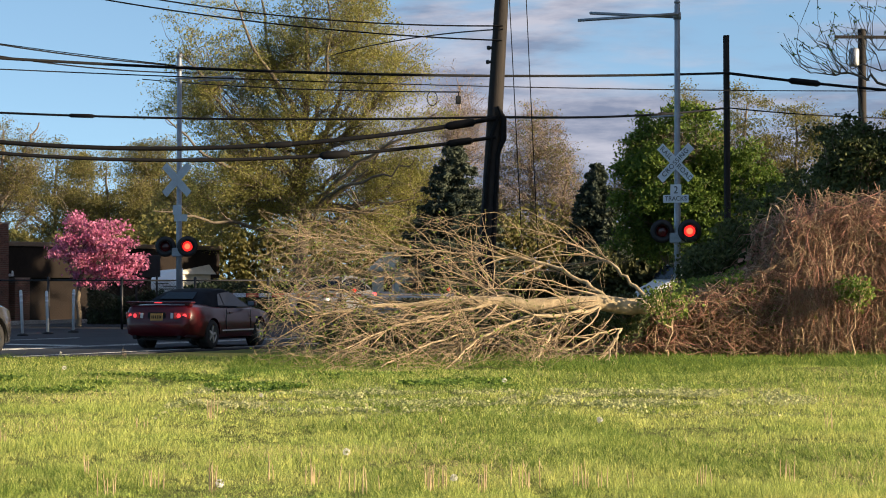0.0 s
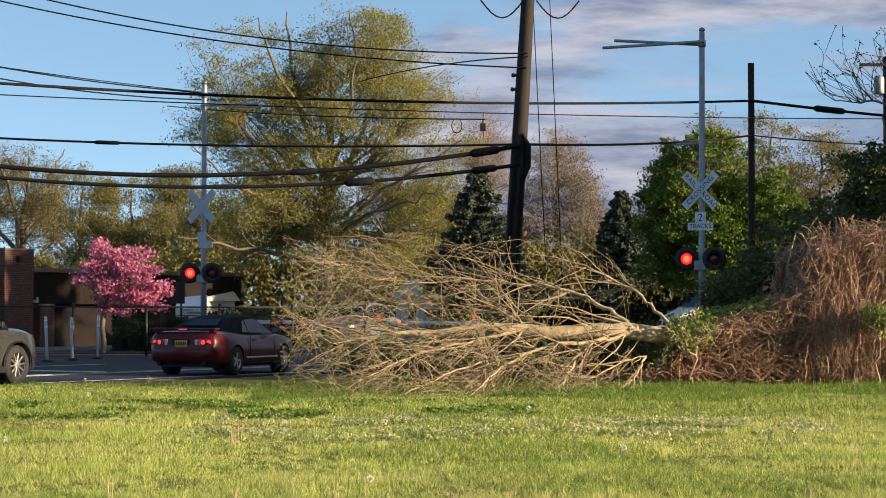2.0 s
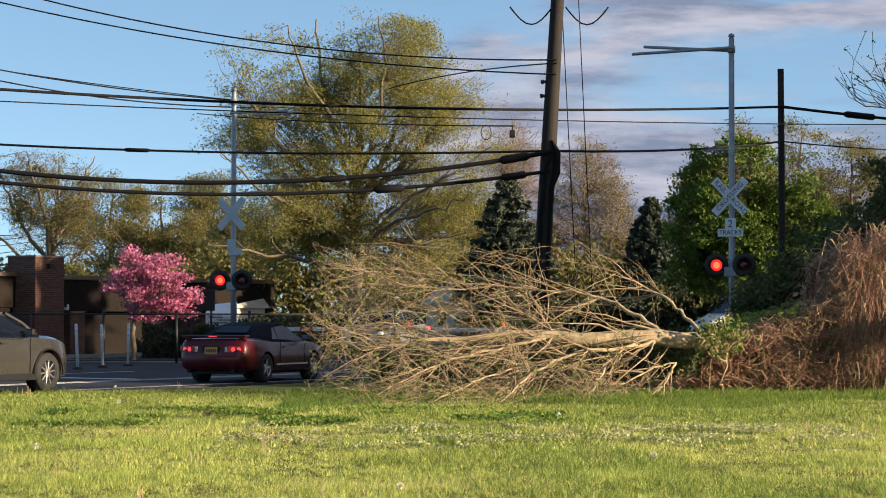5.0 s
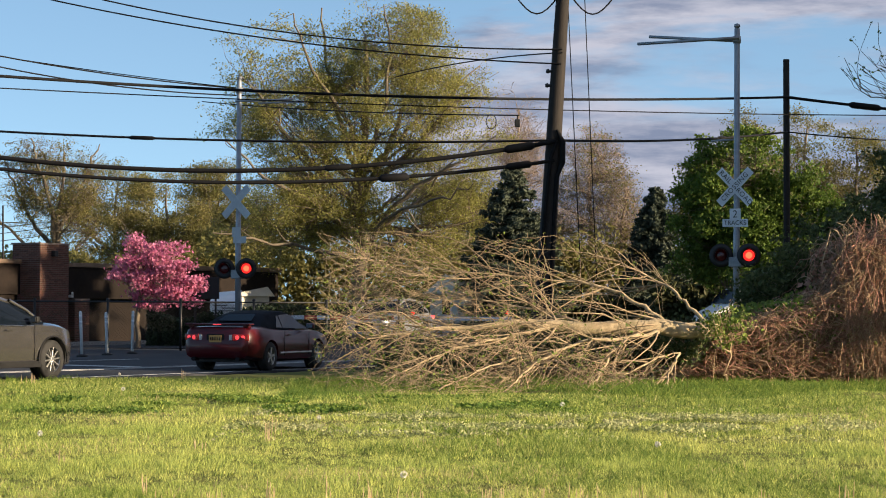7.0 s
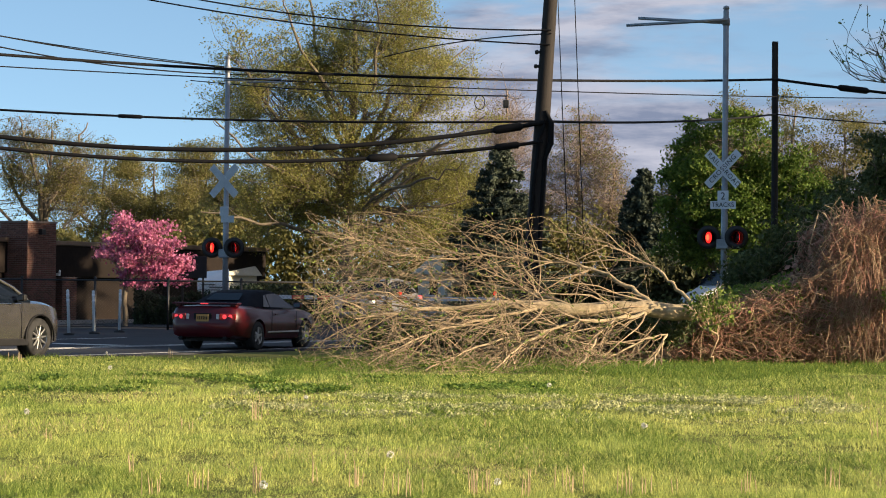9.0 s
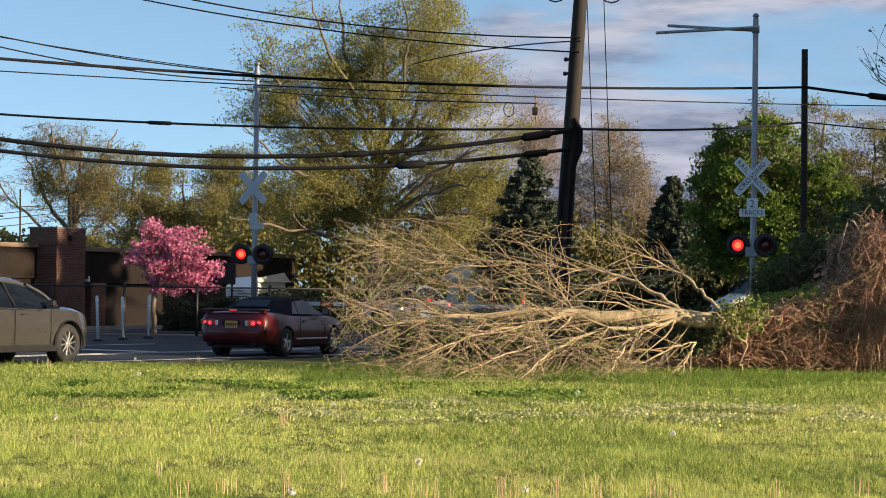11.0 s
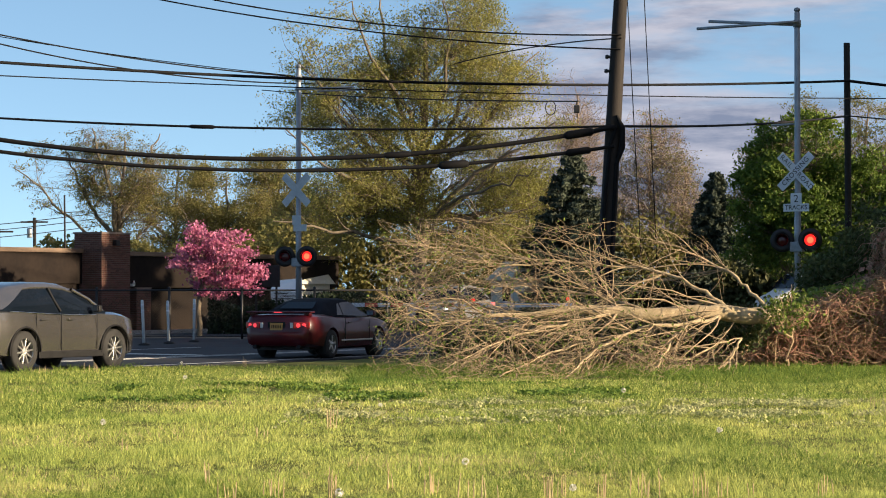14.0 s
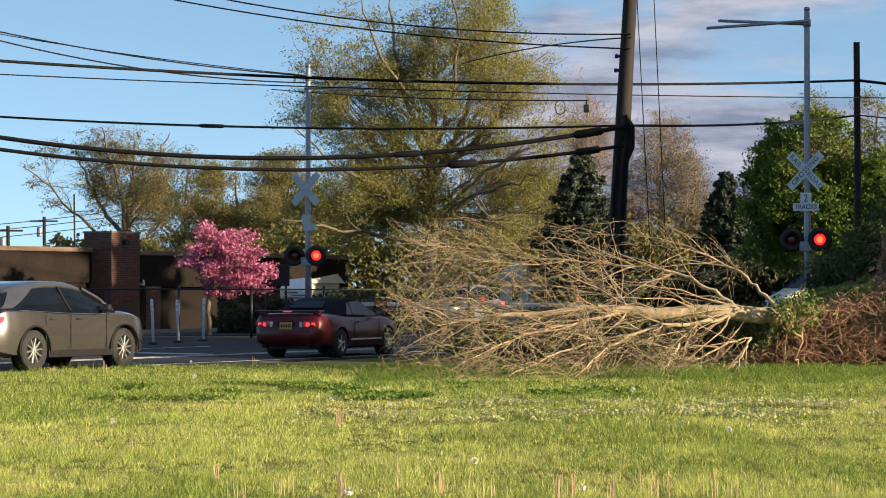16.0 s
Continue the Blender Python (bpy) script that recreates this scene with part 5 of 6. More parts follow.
def convertible():
    o = thing("convertible_car", (-2.61, 55.45, 0), "dark red convertible car with a closed black soft top", "car", turn=67)
    top = lin((-2.36, -2.32, -2.22, -2.05, -1.5, -0.9, 0.5, 1.0, 1.6, 2.0, 2.18, 2.26), (0.62, 0.84, 0.965, 0.985, 0.985, 0.955, 0.925, 0.92, 0.86, 0.78, 0.68, 0.52))
    low = lin((-2.36, -2.3, -1.9, -1.5, 0, 1.6, 2.1, 2.26), (0.42, 0.30, 0.25, 0.21, 0.20, 0.20, 0.22, 0.36))
    wide = lin((-2.36, -2.28, -2.1, -1.8, -1.3, -0.6, 0.3, 1.27, 1.7, 2.0, 2.18, 2.26), (0.66, 0.78, 0.86, 0.895, 0.915, 0.895, 0.89, 0.91, 0.885, 0.81, 0.68, 0.5))
    xs = np.unique(np.concatenate([np.linspace(-2.36, 2.26, 48), [-2.32, -2.28, -2.22, 2.18]]))
    me = cut(loft_body("body", xs, body_section(top, low, wide, 0.025)), [((x, y0, 0.325), (x, y0 + s0 * 0.5, 0.325), 0.375) for x in (-1.30, 1.27) for y0, s0 in ((0.66, 1), (-0.66, -1))])
    body = part("body", me, M_RED_CAR, o, "glossy dark red body")
    belt = lin((-1.6, -0.9, 0.5, 1.0), (0.975, 0.955, 0.925, 0.92))
    roof = lin((-1.55, -1.35, -1.1, -0.85, -0.55, -0.2, 0.12, 0.2, 0.98), (0.985, 1.10, 1.215, 1.295, 1.345, 1.36, 1.345, 1.325, 0.93))
    bw = lin((-1.55, -1.2, -0.5, 0.98), (0.70, 0.78, 0.80, 0.76))
    tw = lin((-1.55, -1.0, 0.2, 0.98), (0.56, 0.58, 0.58, 0.66))
    top_me = loft_body("soft_top", np.linspace(-1.55, 0.2, 26), house_section(roof, belt, bw, tw))
    top_me.polygons.foreach_set("use_smooth", [True] * len(top_me.polygons))
    top_me.set_sharp_from_angle(angle=radians(40))
    st = part("soft_top", top_me, M_CLOTH, o, "black cloth soft top")
    ws = loft_body("windscreen", np.linspace(0.2, 0.98, 10), house_section(roof, belt, bw, tw))
    part("windscreen", ws, M_WINDOW, o, "dark glass windscreen")
    panel("rear_window", [(-1.37, 0.42, 1.115), (-1.37, -0.42, 1.115), (-1.02, -0.36, 1.268), (-1.02, 0.36, 1.268)], M_WINDOW, st, 0.012)
    for s1 in (-1, 1):
        q = [(-0.50, 0.795 * s1, 0.965), (0.78, 0.765 * s1, 0.935), (0.26, 0.635 * s1, 1.245), (0.02, 0.612 * s1, 1.272), (-0.40, 0.622 * s1, 1.25)]
        panel("side_window", q if s1 > 0 else q[::-1], M_SIDEGLASS, o, 0.012, "pale side window")
        q = [(-0.86, 0.80 * s1, 0.972), (-0.55, 0.80 * s1, 0.968), (-0.46, 0.628 * s1, 1.245), (-0.56, 0.64 * s1, 1.225)]
        panel("quarter_window", q if s1 > 0 else q[::-1], M_SIDEGLASS, o, 0.012)
        mir = part("door_mirror", box((0.62, 0.98 * s1, 1.0), (0.12, 0.2, 0.12), None, 0.03), M_RED_CAR, o)
        part("mirror_glass", box((0.556, 0.98 * s1, 1.0), (0.008, 0.16, 0.09)), M_CHROME, mir)
        part("door_seam", box((-0.62, 0.905 * s1, 0.62), (0.008, 0.012, 0.56)), M_BLACK, body)
        part("door_seam", box((0.72, 0.902 * s1, 0.60), (0.008, 0.012, 0.52)), M_BLACK, body)
        part("side_strip", box((0.0, 0.912 * s1, 0.40), (1.7, 0.014, 0.035), None, 0.004), M_ALLOY, body, "pale strip along the sill")
        part("door_handle", box((-0.38, 0.905 * s1, 0.80), (0.16, 0.02, 0.035), None, 0.006), M_RED_CAR, body)
        cl = part("tail_light", box((-2.285, 0.60 * s1, 0.755), (0.10, 0.38, 0.145), Matrix.Rotation(radians(-11 * s1), 4, "Z"), 0.02), M_TAIL_DULL, o, "red tail light, lit")
        for dy in (-0.10, 0.035):
            part("lit_bulb", lathe([(0.0, -0.055), (0.035, -0.054), (0.05, -0.05)], 14, "X"), M_TAIL, cl).matrix_basis = Matrix.Translation((-2.285, 0.60 * s1, 0.755)) @ Matrix.Rotation(radians(-11 * s1), 4, "Z") @ pose(0, dy * s1 + 0.03 * s1, 0)
        part("reversing_lens", box((-2.338, 0.375 * s1, 0.755), (0.03, 0.07, 0.12), None, 0.01), M_CLEARLENS, cl)
        part("exhaust_tip", cyl((-2.36, 0.55 * s1, 0.27), (-2.15, 0.55 * s1, 0.27), 0.045), M_PLASTIC, o)
        for x in (-1.30, 1.27):
            wheel(o, x, 0.775 * s1, 0.325, 0.235, 5, s1)
            part("wheel_well", lathe([(0.0, 0.0), (0.365, 0.0)], 24, "Y"), M_BLACK, o).matrix_basis = pose(x, 0.67 * s1, 0.33)
    sp = part("boot_spoiler", box((-2.15, 0, 1.05), (0.24, 1.62, 0.04), None, 0.018), M_RED_CAR, o, "raised spoiler on the boot lid")
    for y in (-0.68, 0.68):
        part("spoiler_foot", box((-2.12, y, 1.01), (0.16, 0.14, 0.075), None, 0.02), M_RED_CAR, sp)
    part("brake_light", box((-2.272, 0, 1.045), (0.012, 0.20, 0.022)), M_TAIL, sp)
    part("boot_seam", box((-2.338, 0, 0.69), (0.012, 1.32, 0.008)), M_BLACK, body)
    part("bumper_line", box((-2.352, 0, 0.47), (0.014, 1.30, 0.02), None, 0.004), M_BLACK, body)
    part("number_plate", box((-2.352, 0, 0.725), (0.016, 0.31, 0.16), None, 0.004), M_PLATE, o, "yellow number plate").data
    for i in range(6):
        part("plate_bar", box((-2.3615, -0.11 + i * 0.044, 0.725), (0.004, 0.022, 0.07)), M_PLASTIC, o)
    part("plate_recess", box((-2.344, 0, 0.735), (0.014, 0.44, 0.19), None, 0.01), M_PLASTIC, body)
    part("underside", box((0, 0, 0.24), (3.9, 1.3, 0.10)), M_BLACK, o)
    return o


def crossover(name, place, turn, paint, label, group=""):
    o = thing(name, place, label, "car", group, turn=turn)
    top = lin((-2.40, -2.37, -2.28, -2.1, -1.5, -0.5, 0.6, 1.05, 1.6, 2.05, 2.28, 2.40, 2.46), (0.64, 0.98, 1.12, 1.19, 1.19, 1.14, 1.10, 1.13, 1.10, 1.03, 0.92, 0.74, 0.48))
    low = lin((-2.40, -2.3, -1.9, 0, 1.9, 2.3, 2.46), (0.46, 0.34, 0.27, 0.24, 0.24, 0.26, 0.36))
    wide = lin((-2.40, -2.33, -2.15, -1.8, -1.35, -0.5, 0.5, 1.44, 1.9, 2.2, 2.38, 2.46), (0.70, 0.83, 0.90, 0.94, 0.955, 0.93, 0.925, 0.95, 0.92, 0.82, 0.66, 0.5))
    xs = np.unique(np.concatenate([np.linspace(-2.40, 2.46, 50), [-2.37, -2.33, -2.28, 2.4]]))
    me = cut(loft_body("body", xs, body_section(top, low, wide, 0.02, 0.94)), [((x, y0, 0.39), (x, y0 + s0 * 0.5, 0.39), 0.455) for x in (-1.35, 1.44) for y0, s0 in ((0.68, 1), (-0.68, -1))])
    body = part("body", me, paint, o)
    belt = lin((-2.3, -1.5, -0.5, 0.6, 1.25), (1.19, 1.185, 1.135, 1.095, 1.12))
    roof = lin((-2.30, -2.16, -2.0, -1.8, -1.4, -0.8, -0.3, 0.1, 0.4, 0.8, 1.25), (1.20, 1.34, 1.46, 1.56, 1.64, 1.695, 1.70, 1.67, 1.60, 1.41, 1.13))
    bw = lin((-2.3, -1.8, -0.8, 1.2), (0.74, 0.84, 0.875, 0.84))
    tw = lin((-2.3, -1.5, 0.4, 1.2), (0.60, 0.64, 0.66, 0.74))
    gh = loft_body("greenhouse", np.linspace(-2.28, 1.25, 40), house_section(roof, belt, bw, tw))
    gh.polygons.foreach_set("use_smooth", [True] * len(gh.polygons))
    gh.set_sharp_from_angle(angle=radians(45))
    part("glasshouse", gh, M_WINDOW, o, "dark privacy glass")
    # roof skin, pillars
    rs = loft_body("roof", np.linspace(-2.12, 0.40, 26), lambda x: [(0.0, roof(x) - 0.10), (tw(x) * 1.0, roof(x) - 0.12), (tw(x) * 1.005, roof(x) - 0.085), (tw(x) * 0.95, roof(x) - 0.03), (tw(x) * 0.76, roof(x) + 0.008), (0.0, roof(x) + 0.018)])
    rs.polygons.foreach_set("use_smooth", [True] * len(rs.polygons))
    part("roof", rs, paint, o)
    part("roof_spoiler", box((-2.13, 0, 1.53), (0.36, 1.22, 0.05), Matrix.Rotation(radians(-9), 4, "Y"), 0.018), paint, o)
    for s1 in (-1, 1):
        def strip(nm, pts, r, mat):
            part(nm, tubes(nm, [([(x, y * s1, z) for x, y, z in pts], [r] * len(pts))], 6), mat, o)
        strip("front_pillar", [(1.20, 0.80, 1.13), (0.84, 0.725, 1.37), (0.38, 0.655, 1.565)], 0.035, paint)
        # broad painted rear pillar that sweeps back from the roof to the belt, proud of the glass
        verts, n_up = [], 9
        for j in range(n_up):
            f = j / (n_up - 1)
            for x in (-2.20 + 0.42 * f, -2.05 + 0.62 * f, -1.90 + 0.85 * f):
                h = max(roof(x) - belt(x), 0.012)
                sec = house_section(roof, belt, bw, tw)(x)
                z = belt(x) + h * (0.02 + 0.86 * f)
                verts.append((x, (float(np.interp(z, [q[1] for q in sec[2:]], [q[0] for q in sec[2:]])) + 0.014) * s1, z))
        quads = [[j * 3 + i, j * 3 + i + 1, j * 3 + i + 4, j * 3 + i + 3] for j in range(n_up - 1) for i in (0, 1)]
        part("rear_pillar", mesh_of("rear_pillar", verts, quads, True), paint, o)
        strip("window_trim", [(-1.75, 0.875, 1.155), (-1.0, 0.895, 1.115), (0.0, 0.895, 1.075), (0.9, 0.87, 1.065)], 0.013, M_CHROME)
        strip("centre_pillar", [(-0.22, 0.88, 1.14), (-0.30, 0.76, 1.38), (-0.36, 0.665, 1.60)], 0.028, M_PLASTIC)
        mir = part("door_mirror", box((0.80, 0.99 * s1, 1.19), (0.13, 0.17, 0.14), None, 0.045), M_PLASTIC, o)
        part("mirror_glass", box((0.732, 0.99 * s1, 1.19), (0.008, 0.11, 0.09)), M_CHROME, mir)
        for x in (-1.02, -0.26, 0.86):
            part("door_seam", box((x, 0.935 * s1, 0.74), (0.008, 0.016, 0.70)), M_BLACK, body)
        for x in (-0.78, 0.06):
            part("door_handle", box((x, 0.94 * s1, 0.99), (0.2, 0.03, 0.035), None, 0.008), paint, body)
        part("sill_cladding", box((0.05, 0.925 * s1, 0.31), (2.0, 0.05, 0.13), None, 0.015), M_PLASTIC, o)
        tl = part("tail_light", box((-2.22, 0.80 * s1, 0.985), (0.34, 0.16, 0.13), Matrix.Rotation(radians(-24 * s1), 4, "Z"), 0.03), M_TAIL, o, "lit red tail light")
        part("dark_lens", box((-2.30, 0.62 * s1, 1.0), (0.10, 0.22, 0.08), None, 0.02), M_TAIL_DULL, tl)
        part("rear_reflector", box((-2.36, 0.70 * s1, 0.52), (0.05, 0.20, 0.045), None, 0.01), M_TAIL_DULL, o)
        hl = part("headlight", box((2.17, 0.64 * s1, 0.86), (0.24, 0.22, 0.09), Matrix.Rotation(radians(-38 * s1), 4, "Z"), 0.03), M_CLEARLENS, o)
        for x in (-1.35, 1.44):
            wheel(o, x, 0.81 * s1, 0.39, 0.25, 10, s1)
            part("wheel_well", lathe([(0.0, 0.0), (0.445, 0.0)], 24, "Y"), M_BLACK, o).matrix_basis = pose(x, 0.69 * s1, 0.38)
            a = np.linspace(-0.15, math.pi + 0.15, 20)
            part("arch_lip", tubes("arch", [(np.stack([x + 0.46 * np.cos(a), 0 * a + 0.945 * s1, 0.39 + 0.46 * np.sin(a)], 1), [0.02] * 20)], 6), M_PLASTIC, o)
    part("rear_window", box((-2.2, 0, 1.32), (0.03, 1.1, 0.30), Matrix.Rotation(radians(32), 4, "Y")), M_WINDOW, o)
    part("rear_valance", box((-2.36, 0, 0.42), (0.10, 1.3, 0.14), None, 0.03), M_PLASTIC, o)
    part("grille", box((2.44, 0, 0.62), (0.05, 0.7, 0.34), None, 0.02), M_PLASTIC, o)
    part("underside", box((0, 0, 0.30), (4.1, 1.36, 0.12)), M_BLACK, o)
    return o


M_SIDEGLASS = material("side_glass", (0.010, 0.016, 0.026), (0.016, 0.024, 0.036), 1.0, 0.06, spec=0.25)
convertible()
crossover("suv_car", (-7.90, 46.75, 0), 60.5, M_SUV, "bronze-grey suv with dark windows and alloy wheels")
M_SILVER = material("silver_car_paint", (0.30, 0.31, 0.33), (0.36, 0.37, 0.39), 1.0, 0.3, metal=0.6, coat=0.6)
p = bearing(812 - 784, 0, 88)
crossover("suv_car", (p.x, p.y, 0), -112, M_SILVER, "silver suv waiting beyond the crossing")
p = bearing(1458 - 784, 0, 94)
van = thing("white_van", (p.x, p.y, 0), "white van parked behind the thicket", "van", turn=200)
vb = loft_body("body", np.linspace(-2.4, 2.4, 22), body_section(lin((-2.4, -2.3, 0.9, 1.5, 2.2, 2.4), (2.0, 2.12, 2.12, 1.45, 1.15, 0.8)), lin((-2.4, 2.4), (0.35, 0.35)), lin((-2.4, 1.5, 2.4), (0.92, 0.92, 0.8)), 0.05))
part("body", vb, M_WHITE, van)
panel("windscreen", [(0.99, 0.7, 2.10), (0.99, -0.7, 2.10), (1.48, -0.78, 1.56), (1.48, 0.78, 1.56)], M_WINDOW, van)
for x in (-1.5, 1.5):
    for s1 in (-1, 1):
        wheel(van, x, 0.84 * s1, 0.34, 0.22, 5, s1)


# ---- beyond the road ----
def fence():
    a, b = bearing(60 - 784, 0, 74), bearing(830 - 784, 0, 74)
    o = thing("chain_link_fence", (a.x, a.y, 0), "black chain-link fence with round posts and top rail", "fence")
    L, h = b.x - a.x, 1.52
    part("top_rail", cyl((0, 0, h), (L, 0, h), 0.026, n=8), M_BLACK, o)
    part("bottom_rail", cyl((0, 0, 0.08), (L, 0, 0.08), 0.015, n=6), M_BLACK, o)
    for i in range(7):
        q = part("post", cyl((L * i / 6, 0, 0), (L * i / 6, 0, h + 0.05), 0.04, n=10), M_BLACK, o)
        part("post_cap", lathe([(0.05, 0), (0.045, 0.05), (0, 0.08)], 10), M_BLACK, q).location = (L * i / 6, 0, h + 0.04)
    wires = []
    for i in range(int((L + h) / 0.11)):
        x = i * 0.11
        x0, z0, x1, z1 = x, 0.08, x - (h - 0.08), h
        if x0 > L:
            z0 += x0 - L
            x0 = L
        if x1 < 0:
            z1 += x1
            x1 = 0
        wires.append(([(x0, 0.01, z0), (x1, 0.01, z1)], [0.0028] * 2))
        wires.append(([(L - x0, 0.016, z0), (L - x1, 0.016, z1)], [0.0028] * 2))
    part("mesh_wire", tubes("mesh_wire", wires, 3), M_BLACK, o, kind="stuff")


fence()


def hedge(u0, u1, d, h, seed, label, mat, n, size=0.10, depth=1.4):
    rng = np.random.default_rng(seed)
    a, b = bearing(u0 - 784, 0, d), bearing(u1 - 784, 0, d)
    o = thing("hedge", (a.x, a.y, 0), label, "hedge", "shrubs behind the fence")
    L = b.x - a.x
    pts = np.stack([rng.uniform(0, L, n), rng.uniform(-depth / 2, depth / 2, n), rng.random(n)], 1)
    top = np.array([h * (0.80 + 0.35 * noise.noise((x * 0.7 + seed, y, 1.3))) for x, y, z in pts])
    pts[:, 2] = pts[:, 2] ** 0.8 * top
    part("foliage", flakes("leaves", pts, size, rng), mat, o)
    st = []
    for i in range(int(L * 5)):
        x = rng.uniform(0, L)
        st.append(([(x, 0, 0), (x + rng.normal() * 0.1, rng.normal() * 0.2, h * 0.4), (x + rng.normal() * 0.25, rng.normal() * 0.4, h * 0.75)], [0.02, 0.014, 0.006]))
    part("stem_tangle", tubes("stems", st, 4), M_BARK, o, kind="stuff")


# dark backing for the fence, its shade carried by the leaf colour
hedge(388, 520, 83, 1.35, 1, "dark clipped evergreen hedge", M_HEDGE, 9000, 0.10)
hedge(505, 800, 92, 1.5, 2, "shrubs behind the fence, shade put into their dark leaf colour", M_HEDGE, 12000, 0.13)
hedge(780, 1340, 100, 2.2, 3, "dark undergrowth below the spruces", M_UNDER, 16000, 0.16)
hedge(1280, 1900, 96, 3.0, 4, "dark undergrowth below the maple", M_UNDER, 16000, 0.18)
hedge(70, 520, 108, 4.2, 5, "olive brushwood behind the building", M_OLIVE_FAR, 24000, 0.14, 3.0)
hedge(480, 1300, 108, 5.2, 6, "olive brushwood behind the tracks", M_OLIVE_FAR, 30000, 0.15, 3.0)
hedge(1250, 2000, 112, 4.5, 7, "olive brushwood behind the maple", M_OLIVE_FAR, 14000, 0.2)


def far_house(u, d, w, h, label):
    p = bearing(u - 784, 0, d)
    o = thing("house", (p.x, p.y, 0), label, "house", turn=-35)
    part("wall", box((0, 0, h / 2), (w, 3.0, h)), M_SIDING, o)
    e = w / 2 + 0.15
    v = [(-e, -1.7, h), (e, -1.7, h), (e, 1.7, h), (-e, 1.7, h), (0, -1.7, h + 0.75), (0, 1.7, h + 0.75)]
    part("roof", mesh_of("roof", v, [[0, 4, 5, 3], [4, 1, 2, 5], [0, 1, 4], [2, 3, 5], [3, 2, 1, 0]]), M_SIDING, o, "pale gable and roof")
    win = part("window", box((0, -1.52, h * 0.7), (0.5, 0.06, 0.7)), M_WHITE, o)
    part("pane", box((0, -1.56, h * 0.7), (0.4, 0.03, 0.6)), M_WINDOW, win)


far_house(543, 99, 1.1, 1.75, "small cream shed with a pale gable")
far_house(950, 97, 1.6, 1.9, "small cream shed behind the branches")


def cabinet():
    p = bearing(526 - 784, 0, 86)
    o = thing("equipment_cabinet", (p.x, p.y, 0), "white metal equipment cabinet with a slanted lid", "cabinet", turn=-8)
    v = [(-0.52, -0.4, 0.1), (0.52, -0.4, 0.1), (0.52, 0.4, 0.1), (-0.52, 0.4, 0.1), (-0.54, -0.42, 1.55), (0.58, -0.42, 1.42), (0.45, 0.4, 1.95), (-0.5, 0.4, 1.86)]
    part("body", mesh_of("body", v, [[3, 2, 1, 0], [4, 5, 6, 7], [0, 1, 5, 4], [1, 2, 6, 5], [2, 3, 7, 6], [3, 0, 4, 7]]), M_WHITE, o)
    part("plinth", box((0, 0, 0.05), (1.2, 0.95, 0.1)), M_CONCRETE, o)
    for x0, x1, z in ((-0.4, 0.1, 1.40), (-0.1, 0.45, 1.30), (-0.45, 0.3, 1.2)):
        part("handle_bar", cyl((x0, -0.45, z), (x1, -0.45, z), 0.015, n=8), M_DARK, o)
    part("vent", box((-0.25, -0.425, 0.9), (0.3, 0.02, 0.25)), M_DARK, o)


cabinet()


def notice_board():
    p = bearing(488 - 784, 0, 82)
    o = thing("sign_board", (p.x, p.y, 0), "dark square board on two posts behind the cherry", "sign")
    part("board", box((0, 0, 2.0), (0.95, 0.06, 0.75), bevel=0.01), M_BLACK, o)
    for x in (-0.35, 0.35):
        part("post", box((x, 0.05, 0.85), (0.07, 0.05, 1.7)), M_BLACK, o)


notice_board()


def gate():
    p = bearing(905 - 784, 0, 78)
    o = thing("crossing_gate", (p.x, p.y, 0), "lowered crossing gate arm with red and white bands", "crossing gate")
    part("mechanism", box((0, 0, 0.75), (0.42, 0.38, 0.8), bevel=0.04), M_GALV, o)
    part("stand", cyl((0, 0, 0), (0, 0, 0.5), 0.1), M_GALV, o)
    for i in range(14):
        x = -0.3 - i * 0.42
        part("band", box((x - 0.21, -0.26, 1.02 + 0.0015 * i), (0.418, 0.05, 0.13), None, 0.008), M_RED_BAND if i % 2 else M_SIGN, o, "red band" if i % 2 else "white band")
    for x, z in ((-0.95, 1.18), (2.15, 1.22)):
        lamp = part("gate_lamp", cyl((x, -0.20, z), (x, -0.36, z), 0.075), M_BLACK, o)
        part("lens", lathe([(0.0, -0.372), (0.06, -0.366)], 16, "Y"), M_LAMP_ON, lamp, "lit red lens").location = (x, 0, z)
        part("bracket", cyl((x, -0.2, z), (x, -0.2, 1.0), 0.02, n=6), M_GALV, o)
    part("arm_tail", box((1.1, -0.26, 1.02), (2.4, 0.05, 0.13), None, 0.008), M_SIGN, o)


gate()

